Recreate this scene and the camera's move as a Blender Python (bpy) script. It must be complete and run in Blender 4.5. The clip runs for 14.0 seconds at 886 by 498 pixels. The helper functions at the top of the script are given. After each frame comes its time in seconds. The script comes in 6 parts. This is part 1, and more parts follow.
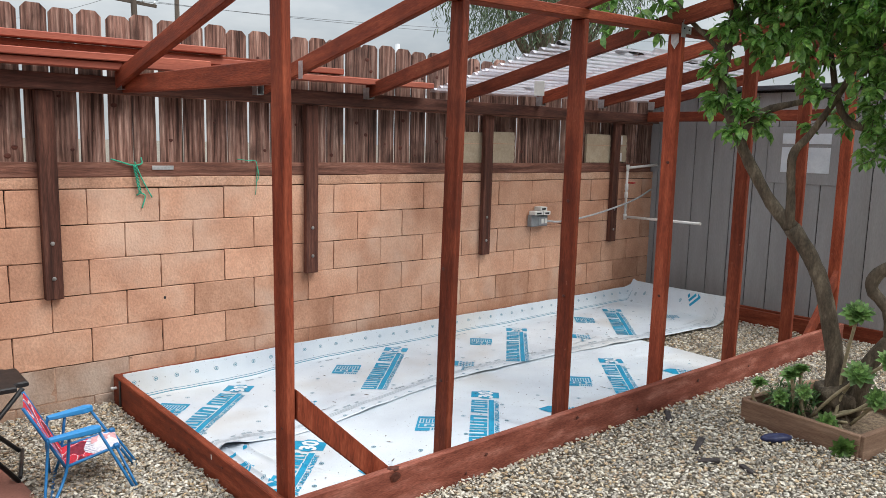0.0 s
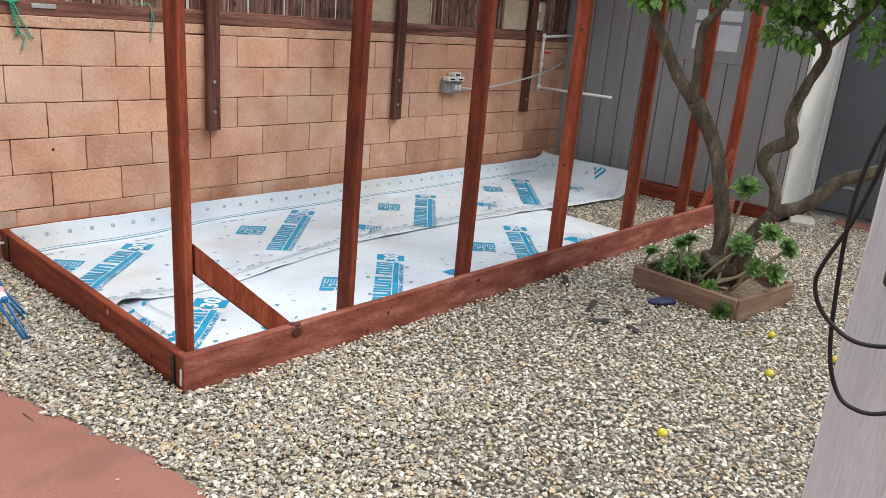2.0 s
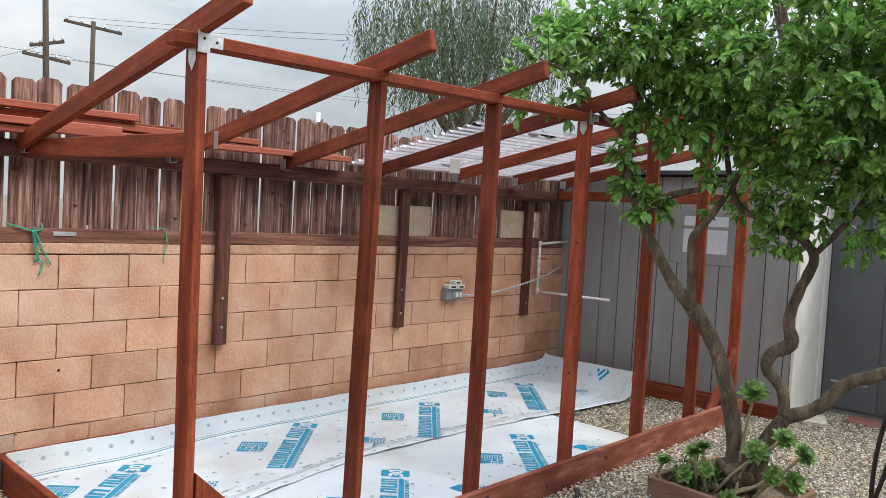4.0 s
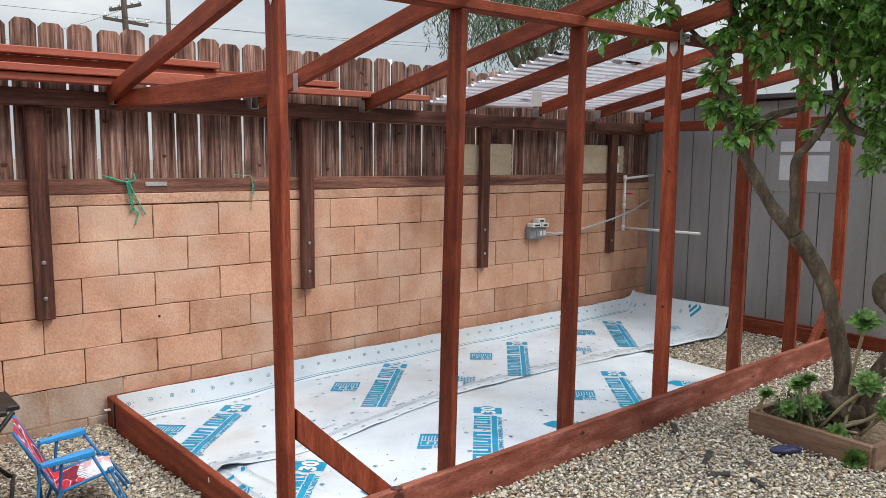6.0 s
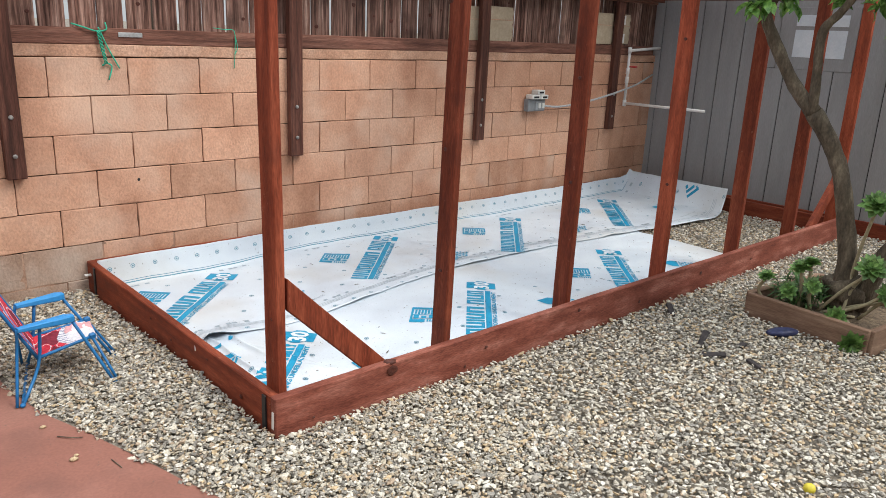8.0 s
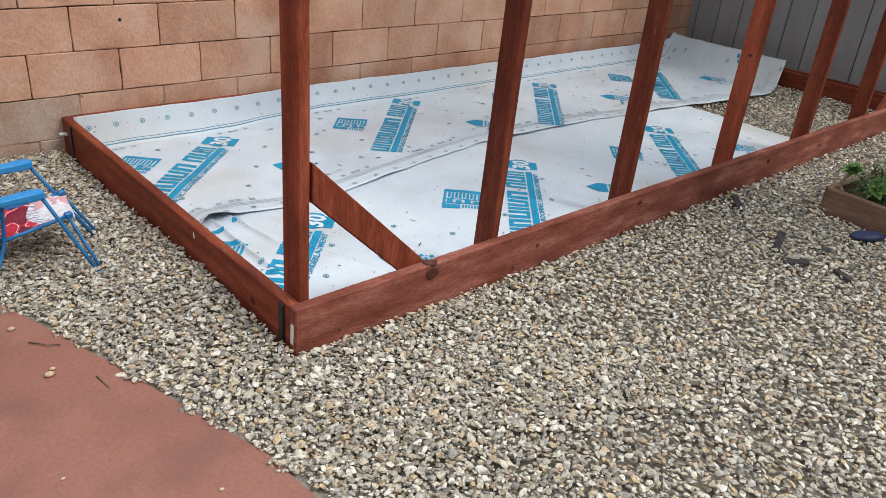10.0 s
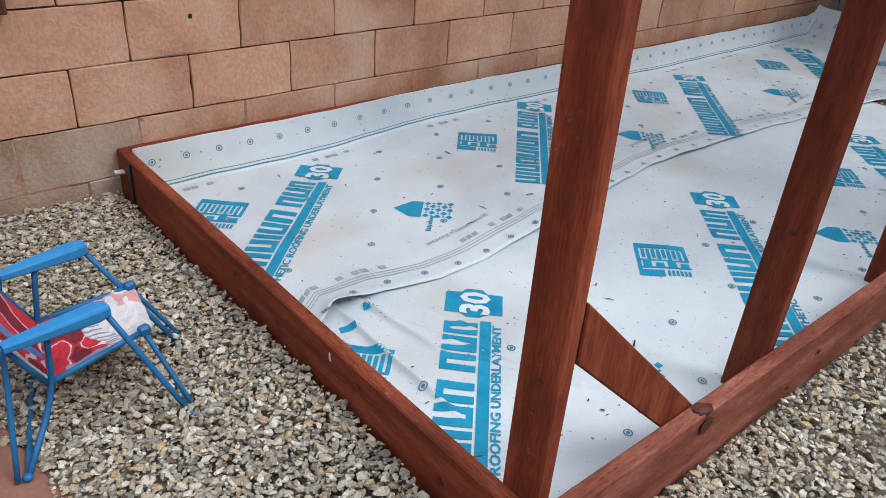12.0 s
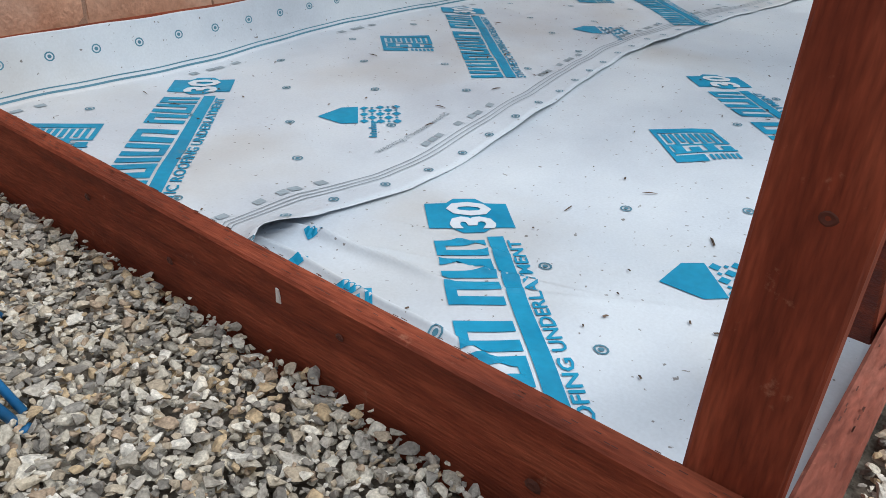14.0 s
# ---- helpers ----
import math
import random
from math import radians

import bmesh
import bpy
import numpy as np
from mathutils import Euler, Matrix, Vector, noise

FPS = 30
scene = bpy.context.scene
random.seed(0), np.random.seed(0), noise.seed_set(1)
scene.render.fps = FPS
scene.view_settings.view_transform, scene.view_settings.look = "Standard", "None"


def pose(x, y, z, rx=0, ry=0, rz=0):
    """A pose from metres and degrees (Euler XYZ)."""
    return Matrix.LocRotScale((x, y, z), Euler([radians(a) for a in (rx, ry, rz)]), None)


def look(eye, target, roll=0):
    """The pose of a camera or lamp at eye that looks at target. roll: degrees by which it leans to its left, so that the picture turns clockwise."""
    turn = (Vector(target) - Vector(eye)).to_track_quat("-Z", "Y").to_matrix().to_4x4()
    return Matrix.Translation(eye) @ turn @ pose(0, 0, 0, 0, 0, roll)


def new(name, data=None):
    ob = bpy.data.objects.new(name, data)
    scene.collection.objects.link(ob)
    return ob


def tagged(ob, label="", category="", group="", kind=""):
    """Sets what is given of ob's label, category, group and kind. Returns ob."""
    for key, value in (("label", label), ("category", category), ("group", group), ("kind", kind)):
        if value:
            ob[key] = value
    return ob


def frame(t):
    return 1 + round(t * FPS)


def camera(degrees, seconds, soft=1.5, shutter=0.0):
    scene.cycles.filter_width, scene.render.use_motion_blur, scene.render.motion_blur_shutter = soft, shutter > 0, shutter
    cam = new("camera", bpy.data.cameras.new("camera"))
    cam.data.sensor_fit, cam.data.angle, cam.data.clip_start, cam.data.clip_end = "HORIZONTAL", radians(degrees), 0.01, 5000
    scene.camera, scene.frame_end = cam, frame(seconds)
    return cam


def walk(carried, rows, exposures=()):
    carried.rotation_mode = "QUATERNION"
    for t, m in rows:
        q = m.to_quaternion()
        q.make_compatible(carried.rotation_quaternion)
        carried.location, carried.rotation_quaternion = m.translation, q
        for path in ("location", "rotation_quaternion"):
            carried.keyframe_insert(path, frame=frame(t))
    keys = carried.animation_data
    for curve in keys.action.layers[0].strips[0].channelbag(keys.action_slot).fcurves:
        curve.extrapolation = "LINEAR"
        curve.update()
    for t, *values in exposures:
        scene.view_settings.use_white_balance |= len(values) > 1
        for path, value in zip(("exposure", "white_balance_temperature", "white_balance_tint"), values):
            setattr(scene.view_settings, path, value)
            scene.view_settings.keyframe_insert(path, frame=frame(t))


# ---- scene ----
cam = camera(60.9, 14.0, soft=0.75)
PATH = [
    (0, (-1.337, -2.461, 1.578), (-0.047, -0.959, 1.301), 1.4),
    (0.5, (-1.32, -2.465, 1.568), (0.031, -1.023, 1.262), 2.3),
    (1, (-1.31, -2.479, 1.566), (0.088, -1.093, 1.214), 3.2),
    (1.5, (-1.317, -2.485, 1.529), (0.076, -1.142, 1.023), 4.8),
    (2, (-1.3, -2.484, 1.529), (0.115, -1.202, 0.933), 4.7),
    (2.5, (-1.3, -2.487, 1.545), (0.181, -1.232, 1.062), 3.8),
    (3, (-1.313, -2.484, 1.624), (0.196, -1.191, 1.399), 3.25),
    (3.2, (-1.315, -2.486, 1.633), (0.180, -1.166, 1.479), 2.95),
    (5.3, (-1.349, -2.448, 1.599), (0.044, -1.016, 1.509), 2.0),
    (5.5, (-1.34, -2.451, 1.604), (0.021, -0.991, 1.476), 1.7),
    (6, (-1.313, -2.386, 1.559), (-0.008, -0.889, 1.321), 0.6),
    (6.5, (-1.257, -2.347, 1.533), (0.046, -0.866, 1.201), 0.8),
    (7, (-1.247, -2.305, 1.541), (0.051, -0.827, 1.181), 1.4),
    (7.5, (-1.232, -2.258, 1.507), (0.071, -0.794, 1.107), 1.8),
    (8, (-1.229, -2.203, 1.485), (0.069, -0.786, 0.93), 2.5),
    (8.2, (-1.227, -2.177, 1.463), (0.054, -0.785, 0.816), 3.2),
    (10.3, (-0.972, -1.483, 1.38), (0.265, -0.216, 0.45), 5.8),
    (10.5, (-0.955, -1.374, 1.375), (0.277, -0.121, 0.42), 6.0),
    (11, (-0.909, -1.121, 1.32), (0.293, 0.119, 0.312), 5.3),
    (11.5, (-0.811, -0.843, 1.273), (0.352, 0.424, 0.252), 3.6),
    (12, (-0.758, -0.538, 1.258), (0.406, 0.753, 0.27), 4.3),
    (12.5, (-0.813, -0.266, 1.246), (0.397, 0.953, 0.221), 3.5),
    (13, (-0.715, -0.142, 1.138), (0.527, 0.993, 0.057), 3.8),
    (13.5, (-0.541, -0.063, 0.889), (0.753, 1.004, -0.201), 3.9),
    (14, (-0.527, -0.008, 0.694), (0.855, 1.06, -0.281), 3.1),
]
walk(cam, [(t, look(eye, target, roll)) for t, eye, target, roll in PATH], [(0.0, 0.88, 6620, 10), (2.4, 0.86, 6620, 10), (3.1, 0.96, 6620, 10), (5.5, 0.88, 6620, 10), (8.2, 0.86, 6620, 10), (10.3, 0.50, 6500, 10), (12.5, 0.40, 6380, 10), (14.0, 0.37, 6350, 10)])

# ---- world, sun ----
world = bpy.data.worlds.new("overcast_sky")
scene.world = world
world.use_nodes = True
wn, wl = world.node_tree.nodes, world.node_tree.links
wn.clear()
w_out = wn.new("ShaderNodeOutputWorld")
w_bg = wn.new("ShaderNodeBackground")
w_sky = wn.new("ShaderNodeTexSky")
w_sky.sky_type = "NISHITA"
w_sky.sun_disc = False
w_sky.sun_elevation, w_sky.sun_rotation = radians(52), radians(150)
w_sky_dim = wn.new("ShaderNodeMix")
w_sky_dim.data_type = "RGBA"
w_sky_dim.blend_type = "MULTIPLY"
w_sky_dim.inputs[0].default_value = 1.0
w_sky_dim.inputs[7].default_value = (0.09, 0.09, 0.09, 1)
w_co = wn.new("ShaderNodeTexCoord")
w_map = wn.new("ShaderNodeMapping")
w_map.inputs["Scale"].default_value = (1.0, 1.0, 3.2)
w_noise = wn.new("ShaderNodeTexNoise")
w_noise.inputs["Scale"].default_value = 2.2
w_noise.inputs["Detail"].default_value = 6
w_noise.inputs["Roughness"].default_value = 0.55
w_ramp = wn.new("ShaderNodeValToRGB")
w_ramp.color_ramp.elements[0].position, w_ramp.color_ramp.elements[0].color = 0.36, (0.47, 0.54, 0.60, 1)
w_ramp.color_ramp.elements[1].position, w_ramp.color_ramp.elements[1].color = 0.66, (0.92, 0.95, 0.97, 1)
w_mix = wn.new("ShaderNodeMix")
w_mix.data_type = "RGBA"
w_mix.inputs[0].default_value = 0.9
wl.new(w_sky.outputs[0], w_sky_dim.inputs[6])
wl.new(w_co.outputs["Generated"], w_map.inputs[0])
wl.new(w_map.outputs[0], w_noise.inputs["Vector"])
wl.new(w_noise.outputs[0], w_ramp.inputs[0])
wl.new(w_sky_dim.outputs[2], w_mix.inputs[6])
wl.new(w_ramp.outputs[0], w_mix.inputs[7])
w_sep = wn.new("ShaderNodeSeparateXYZ")
w_lift = wn.new("ShaderNodeMapRange")
w_lift.inputs["From Min"].default_value, w_lift.inputs["From Max"].default_value = 0.1, 1.0
w_lift.inputs["To Min"].default_value, w_lift.inputs["To Max"].default_value = 0.46, 2.05
wl.new(w_co.outputs["Generated"], w_sep.inputs[0])
wl.new(w_sep.outputs[2], w_lift.inputs[0])
wl.new(w_lift.outputs[0], w_bg.inputs[1])
wl.new(w_mix.outputs[2], w_bg.inputs[0])
wl.new(w_bg.outputs[0], w_out.inputs[0])

sun = new("sun", bpy.data.lights.new("sun", "SUN"))
sun.data.energy, sun.data.angle, sun.data.color = 1.5, radians(25), (1.0, 0.97, 0.925)
sun.matrix_world = look((3.5, -6, 9), (0, 0, 0))


# ---- materials ----
def mat(name, cols, scale=6.0, stretch=(1, 1, 1), rough=0.8, bump=0.3, bump_scale=60.0, metal=0.0, per=0.0, fine=0.25, detail=6, coat=0.0,
        island=False, stain=None, stain_scale=1.5, stain_amount=0.5, bump_dist=0.002, ramp=(0.3, 0.7), spec=0.3, specks=0.0, world_space=False, scuffs=0.0, grain=0.0):
    """A noise-driven surface: colours cols over a coarse noise, a finer grain, per-piece variation and optional stains."""
    m = bpy.data.materials.new(name)
    m.use_nodes = True
    n, l = m.node_tree.nodes, m.node_tree.links
    b = n["Principled BSDF"]
    co = n.new("ShaderNodeTexCoord")
    mp = n.new("ShaderNodeMapping")
    mp.inputs["Scale"].default_value = stretch
    oi = n.new("ShaderNodeObjectInfo")
    geo = n.new("ShaderNodeNewGeometry")
    rnd = geo.outputs["Random Per Island"] if island else oi.outputs["Random"]
    off = n.new("ShaderNodeVectorMath")
    off.operation = "ADD"
    mul = n.new("ShaderNodeMath")
    mul.operation = "MULTIPLY"
    mul.inputs[1].default_value = 37.0
    l.new(rnd, mul.inputs[0])
    l.new(geo.outputs["Position"] if world_space else co.outputs["Object"], off.inputs[0])
    if not world_space:
        l.new(mul.outputs[0], off.inputs[1])
    l.new(off.outputs[0], mp.inputs[0])
    a = n.new("ShaderNodeTexNoise")
    a.inputs["Scale"].default_value, a.inputs["Detail"].default_value, a.inputs["Roughness"].default_value = scale, detail, 0.6
    l.new(mp.outputs[0], a.inputs["Vector"])
    r = n.new("ShaderNodeValToRGB")
    e = r.color_ramp.elements
    e[0].position, e[1].position = ramp
    e[0].color, e[1].color = (*cols[0], 1), (*cols[-1], 1)
    for i, c in enumerate(cols[1:-1]):
        k = e.new(ramp[0] + (ramp[1] - ramp[0]) * (i + 1) / (len(cols) - 1))
        k.color = (*c, 1)
    l.new(a.outputs[0], r.inputs[0])
    g = n.new("ShaderNodeTexNoise")
    g.inputs["Scale"].default_value, g.inputs["Detail"].default_value = bump_scale, 4
    l.new(mp.outputs[0], g.inputs["Vector"])
    col = r.outputs[0]

    def scaled(source, low, high):
        mr = n.new("ShaderNodeMapRange")
        mr.inputs["From Min"].default_value, mr.inputs["From Max"].default_value = 0.25, 0.75
        mr.inputs["To Min"].default_value, mr.inputs["To Max"].default_value = low, high
        l.new(source, mr.inputs[0])
        return mr.outputs[0]

    def times(c, f):
        mx = n.new("ShaderNodeMix")
        mx.data_type, mx.blend_type = "RGBA", "MULTIPLY"
        mx.inputs[0].default_value = 1.0
        l.new(c, mx.inputs[6])
        l.new(f, mx.inputs[7])
        return mx.outputs[2]

    if fine:
        col = times(col, scaled(g.outputs[0], 1 - fine, 1 + fine))
    if per:
        mr = n.new("ShaderNodeMapRange")
        mr.inputs["To Min"].default_value, mr.inputs["To Max"].default_value = 1 - per, 1 + per
        l.new(rnd, mr.inputs[0])
        col = times(col, mr.outputs[0])
    if stain:
        s = n.new("ShaderNodeTexNoise")
        s.inputs["Scale"].default_value, s.inputs["Detail"].default_value = stain_scale, 5
        l.new(off.outputs[0], s.inputs["Vector"])
        mr = n.new("ShaderNodeMapRange")
        mr.inputs["From Min"].default_value, mr.inputs["From Max"].default_value = 0.52, 0.72
        mr.inputs["To Max"].default_value = stain_amount
        l.new(s.outputs[0], mr.inputs[0])
        mx = n.new("ShaderNodeMix")
        mx.data_type = "RGBA"
        mx.inputs[7].default_value = (*stain, 1)
        l.new(mr.outputs[0], mx.inputs[0])
        l.new(col, mx.inputs[6])
        col = mx.outputs[2]
    if specks:
        sp = n.new("ShaderNodeTexNoise")
        sp.inputs["Scale"].default_value, sp.inputs["Detail"].default_value = 75.0, 2
        l.new(off.outputs[0], sp.inputs["Vector"])
        mr = n.new("ShaderNodeMapRange")
        mr.inputs["From Min"].default_value, mr.inputs["From Max"].default_value = 0.70, 0.74
        mr.inputs["To Max"].default_value = specks
        l.new(sp.outputs[0], mr.inputs[0])
        mx = n.new("ShaderNodeMix")
        mx.data_type = "RGBA"
        mx.inputs[7].default_value = (0.09, 0.075, 0.06, 1)
        l.new(mr.outputs[0], mx.inputs[0])
        l.new(col, mx.inputs[6])
        col = mx.outputs[2]
    if grain:
        wv = n.new("ShaderNodeTexWave")
        wv.wave_type, wv.bands_direction = "BANDS", "X"
        wv.inputs["Scale"].default_value, wv.inputs["Distortion"].default_value = 13.0, 9.0
        wv.inputs["Detail"].default_value, wv.inputs["Detail Scale"].default_value = 3.0, 1.1
        gm = n.new("ShaderNodeMapping")
        gm.inputs["Scale"].default_value = (1.0, 1.0, 0.13)
        l.new(off.outputs[0], gm.inputs[0])
        l.new(gm.outputs[0], wv.inputs["Vector"])
        mr = n.new("ShaderNodeMapRange")
        mr.inputs["To Min"].default_value, mr.inputs["To Max"].default_value = 1 - grain, 1 + 0.6 * grain
        l.new(wv.outputs["Fac"], mr.inputs[0])
        col = times(col, mr.outputs[0])
    if scuffs:
        sc = n.new("ShaderNodeTexNoise")
        sc.inputs["Scale"].default_value, sc.inputs["Detail"].default_value, sc.inputs["Roughness"].default_value = 23.0, 7, 0.7
        l.new(off.outputs[0], sc.inputs["Vector"])
        mr = n.new("ShaderNodeMapRange")
        mr.inputs["From Min"].default_value, mr.inputs["From Max"].default_value = 0.64, 0.72
        mr.inputs["To Max"].default_value = scuffs
        l.new(sc.outputs[0], mr.inputs[0])
        mx = n.new("ShaderNodeMix")
        mx.data_type = "RGBA"
        mx.inputs[7].default_value = (0.36, 0.16, 0.10, 1)
        l.new(mr.outputs[0], mx.inputs[0])
        l.new(col, mx.inputs[6])
        col = mx.outputs[2]
    l.new(col, b.inputs["Base Color"])
    l.new(scaled(a.outputs[0], max(0, rough - 0.12), min(1, rough + 0.12)), b.inputs["Roughness"])
    b.inputs["Metallic"].default_value = metal
    b.inputs["Specular IOR Level"].default_value = spec
    b.inputs["Coat Weight"].default_value = coat
    if bump:
        bp = n.new("ShaderNodeBump")
        bp.inputs["Strength"].default_value, bp.inputs["Distance"].default_value = bump, bump_dist
        l.new(g.outputs[0], bp.inputs["Height"])
        l.new(bp.outputs[0], b.inputs["Normal"])
    return m


def red_wood(name, k, dark):
    cols = [(0.118 * k, 0.023 * k, 0.011 * k), (0.195 * k, 0.041 * k, 0.019 * k), (0.29 * k, 0.074 * k, 0.037 * k)]
    return mat(name, cols, 3.0, (7, 7, 0.9), 0.72, 0.8, 34, per=0.10, fine=0.32, stain=(0.085 * k, 0.021 * k, 0.013 * k), stain_scale=5.5, stain_amount=dark, spec=0.2, scuffs=0.5, grain=0.07)


M_RED = red_wood("red_stained_wood", 1.0, 0.5)
M_RED_DARK = red_wood("dark_red_stained_wood", 0.72, 0.6)
M_RED_LIGHT = red_wood("bright_red_stained_wood", 1.45, 0.35)
M_DUSTY = mat("dusty_red_stained_wood", [(0.125, 0.032, 0.020), (0.225, 0.070, 0.047), (0.35, 0.145, 0.108)], 3.0, (5, 5, 1.2), 0.78, 0.9, 34, fine=0.34, stain=(0.11, 0.028, 0.018), stain_scale=4.0, stain_amount=0.55, spec=0.2, scuffs=0.6, grain=0.07)
# brighter red for planks: light from above is put into the colour
M_TOPLIT = mat("fresh_red_stain", [(0.27, 0.068, 0.042), (0.36, 0.105, 0.065)], 3, (7, 7, 0.55), 0.6, 0.3, 40, per=0.12, fine=0.2)
M_KNOT = mat("dark_knot", [(0.05, 0.014, 0.01), (0.10, 0.03, 0.018)], 40, rough=0.6, fine=0.2)
M_FENCE = mat("weathered_fence_wood", [(0.04, 0.018, 0.013), (0.165, 0.083, 0.063), (0.26, 0.15, 0.118), (0.40, 0.265, 0.215)], 3.0, (13, 13, 0.55), 0.85, 0.9, 30, per=0.34, fine=0.45, stain=(0.035, 0.018, 0.014), stain_scale=5, stain_amount=0.7, ramp=(0.36, 0.66), bump_dist=0.004, grain=0.24)
M_RAIL = mat("dark_rail_wood", [(0.085, 0.032, 0.022), (0.20, 0.085, 0.058), (0.30, 0.15, 0.11)], 3.0, (11, 11, 0.7), 0.8, 0.8, 30, per=0.15, fine=0.4, bump_dist=0.004, grain=0.15)
M_SUPPORT = mat("dark_support_wood", [(0.04, 0.014, 0.009), (0.09, 0.033, 0.022), (0.155, 0.065, 0.045)], 3.0, (9, 9, 0.7), 0.8, 0.7, 30, per=0.12, fine=0.38, grain=0.18)
M_BLOCK = mat("tan_slump_block", [(0.43, 0.215, 0.135), (0.535, 0.295, 0.195), (0.60, 0.36, 0.25)], 3.2, (1, 1, 0.8), 0.92, 0.9, 90, per=0.07, fine=0.16, stain=(0.63, 0.47, 0.37), stain_scale=2.2, stain_amount=0.5, bump_dist=0.004, world_space=True, detail=9)
# darker brown, for a low course, scattered blocks and those past x 5
M_BLOCK_DARK = mat("damp_brown_block", [(0.33, 0.160, 0.098), (0.46, 0.25, 0.162), (0.56, 0.335, 0.23)], 3.2, (1, 1, 0.8), 0.92, 0.9, 90, per=0.09, fine=0.16, stain=(0.60, 0.47, 0.38), stain_scale=2.4, stain_amount=0.5, bump_dist=0.004, world_space=True, detail=9)
M_BLOCK_GREY = mat("greyed_block", [(0.24, 0.142, 0.096), (0.34, 0.222, 0.16), (0.44, 0.315, 0.245)], 3.0, (1, 1, 0.8), 0.92, 0.9, 90, per=0.05, fine=0.2, stain=(0.50, 0.42, 0.36), stain_scale=3.0, stain_amount=0.6, bump_dist=0.004, world_space=True, detail=9)
M_MORTAR_LOW = mat("flush_mortar", [(0.17, 0.10, 0.07), (0.38, 0.23, 0.16), (0.46, 0.30, 0.22)], 4, rough=0.95, fine=0.25, bump_scale=150, world_space=True)
# upper joints: the shadow in the recess is put into the mortar colour
M_MORTAR_SHADED = mat("mortar", [(0.025, 0.014, 0.009), (0.075, 0.042, 0.028), (0.30, 0.18, 0.12)], 2.2, rough=0.95, fine=0.3, bump_scale=150, world_space=True, ramp=(0.42, 0.70))
M_CAP = mat("wall_cap_mortar", [(0.36, 0.19, 0.122), (0.50, 0.29, 0.195), (0.57, 0.37, 0.27)], 5, rough=0.95, fine=0.25, bump=0.9, bump_scale=90, bump_dist=0.005)
M_SHED = mat("grey_painted_siding", [(0.25, 0.247, 0.252), (0.31, 0.307, 0.312)], 2.5, (4, 4, 0.6), 0.7, 0.3, 50, per=0.05, fine=0.1)
M_GROOVE = mat("dark_groove", [(0.02, 0.02, 0.021), (0.035, 0.035, 0.036)], 20, rough=0.9)
M_DOOR = mat("dark_grey_door_paint", [(0.085, 0.09, 0.102), (0.105, 0.112, 0.125)], 3, rough=0.5, fine=0.08)
M_WHITE = mat("white_painted_trim", [(0.60, 0.59, 0.56), (0.74, 0.73, 0.70)], 5, rough=0.5, fine=0.08)
M_PVC = mat("white_plastic_pipe", [(0.72, 0.70, 0.68), (0.82, 0.80, 0.78)], 9, rough=0.35, fine=0.05, bump=0.05)
M_LINER = mat("white_synthetic_sheet", [(0.46, 0.51, 0.57), (0.54, 0.595, 0.65), (0.60, 0.65, 0.69)], 2.2, (1, 1, 1), 0.48, 0.25, 170, fine=0.05, stain=(0.44, 0.415, 0.38), stain_scale=1.7, stain_amount=0.55, specks=0.8, bump_dist=0.0015, spec=0.45)
M_PRINTWHITE = mat("unprinted_white", [(0.56, 0.61, 0.66), (0.62, 0.67, 0.71)], 6, rough=0.5, fine=0.05, bump=0.1)
M_RING = mat("dull_teal_print", [(0.05, 0.17, 0.24), (0.10, 0.25, 0.33)], 8, rough=0.5, fine=0.1, bump=0.1)
M_BLUE = mat("blue_print", [(0.0, 0.20, 0.36), (0.01, 0.28, 0.46)], 8, rough=0.5, fine=0.1, bump=0.1)
M_GREYPRINT = mat("grey_print", [(0.22, 0.28, 0.32), (0.32, 0.38, 0.42)], 8, rough=0.5, fine=0.1, bump=0.1)
M_SOIL = mat("sandy_grit", [(0.08, 0.067, 0.052), (0.16, 0.138, 0.11), (0.26, 0.225, 0.18)], 45, rough=0.95, fine=0.4, bump=0.9, bump_scale=70, bump_dist=0.01)
M_PATIO = mat("red_painted_concrete", [(0.19, 0.08, 0.058), (0.235, 0.10, 0.074), (0.27, 0.125, 0.095)], 1.6, (1, 1, 1), 0.7, 0.3, 90, fine=0.12, stain=(0.13, 0.062, 0.05), stain_scale=3.5, stain_amount=0.5, specks=0.5)
M_GALV = mat("galvanised_steel", [(0.5, 0.51, 0.52), (0.66, 0.67, 0.68)], 30, rough=0.42, metal=0.85, fine=0.1)
M_DULL = mat("dull_steel", [(0.20, 0.19, 0.18), (0.34, 0.32, 0.30)], 30, rough=0.6, metal=0.6, fine=0.2)
M_BLACK = mat("black_plastic", [(0.012, 0.012, 0.013), (0.022, 0.022, 0.023)], 15, rough=0.45, fine=0.1)
M_BARK = mat("citrus_bark", [(0.045, 0.035, 0.025), (0.10, 0.078, 0.055), (0.19, 0.155, 0.11)], 9, (2, 2, 0.8), 0.9, 0.8, 60, fine=0.3, bump_dist=0.006)
M_BOXWOOD = mat("weathered_planter_board", [(0.11, 0.06, 0.04), (0.175, 0.105, 0.07), (0.25, 0.165, 0.115)], 3, (8, 8, 0.7), 0.85, 0.5, 40, per=0.12, fine=0.3)


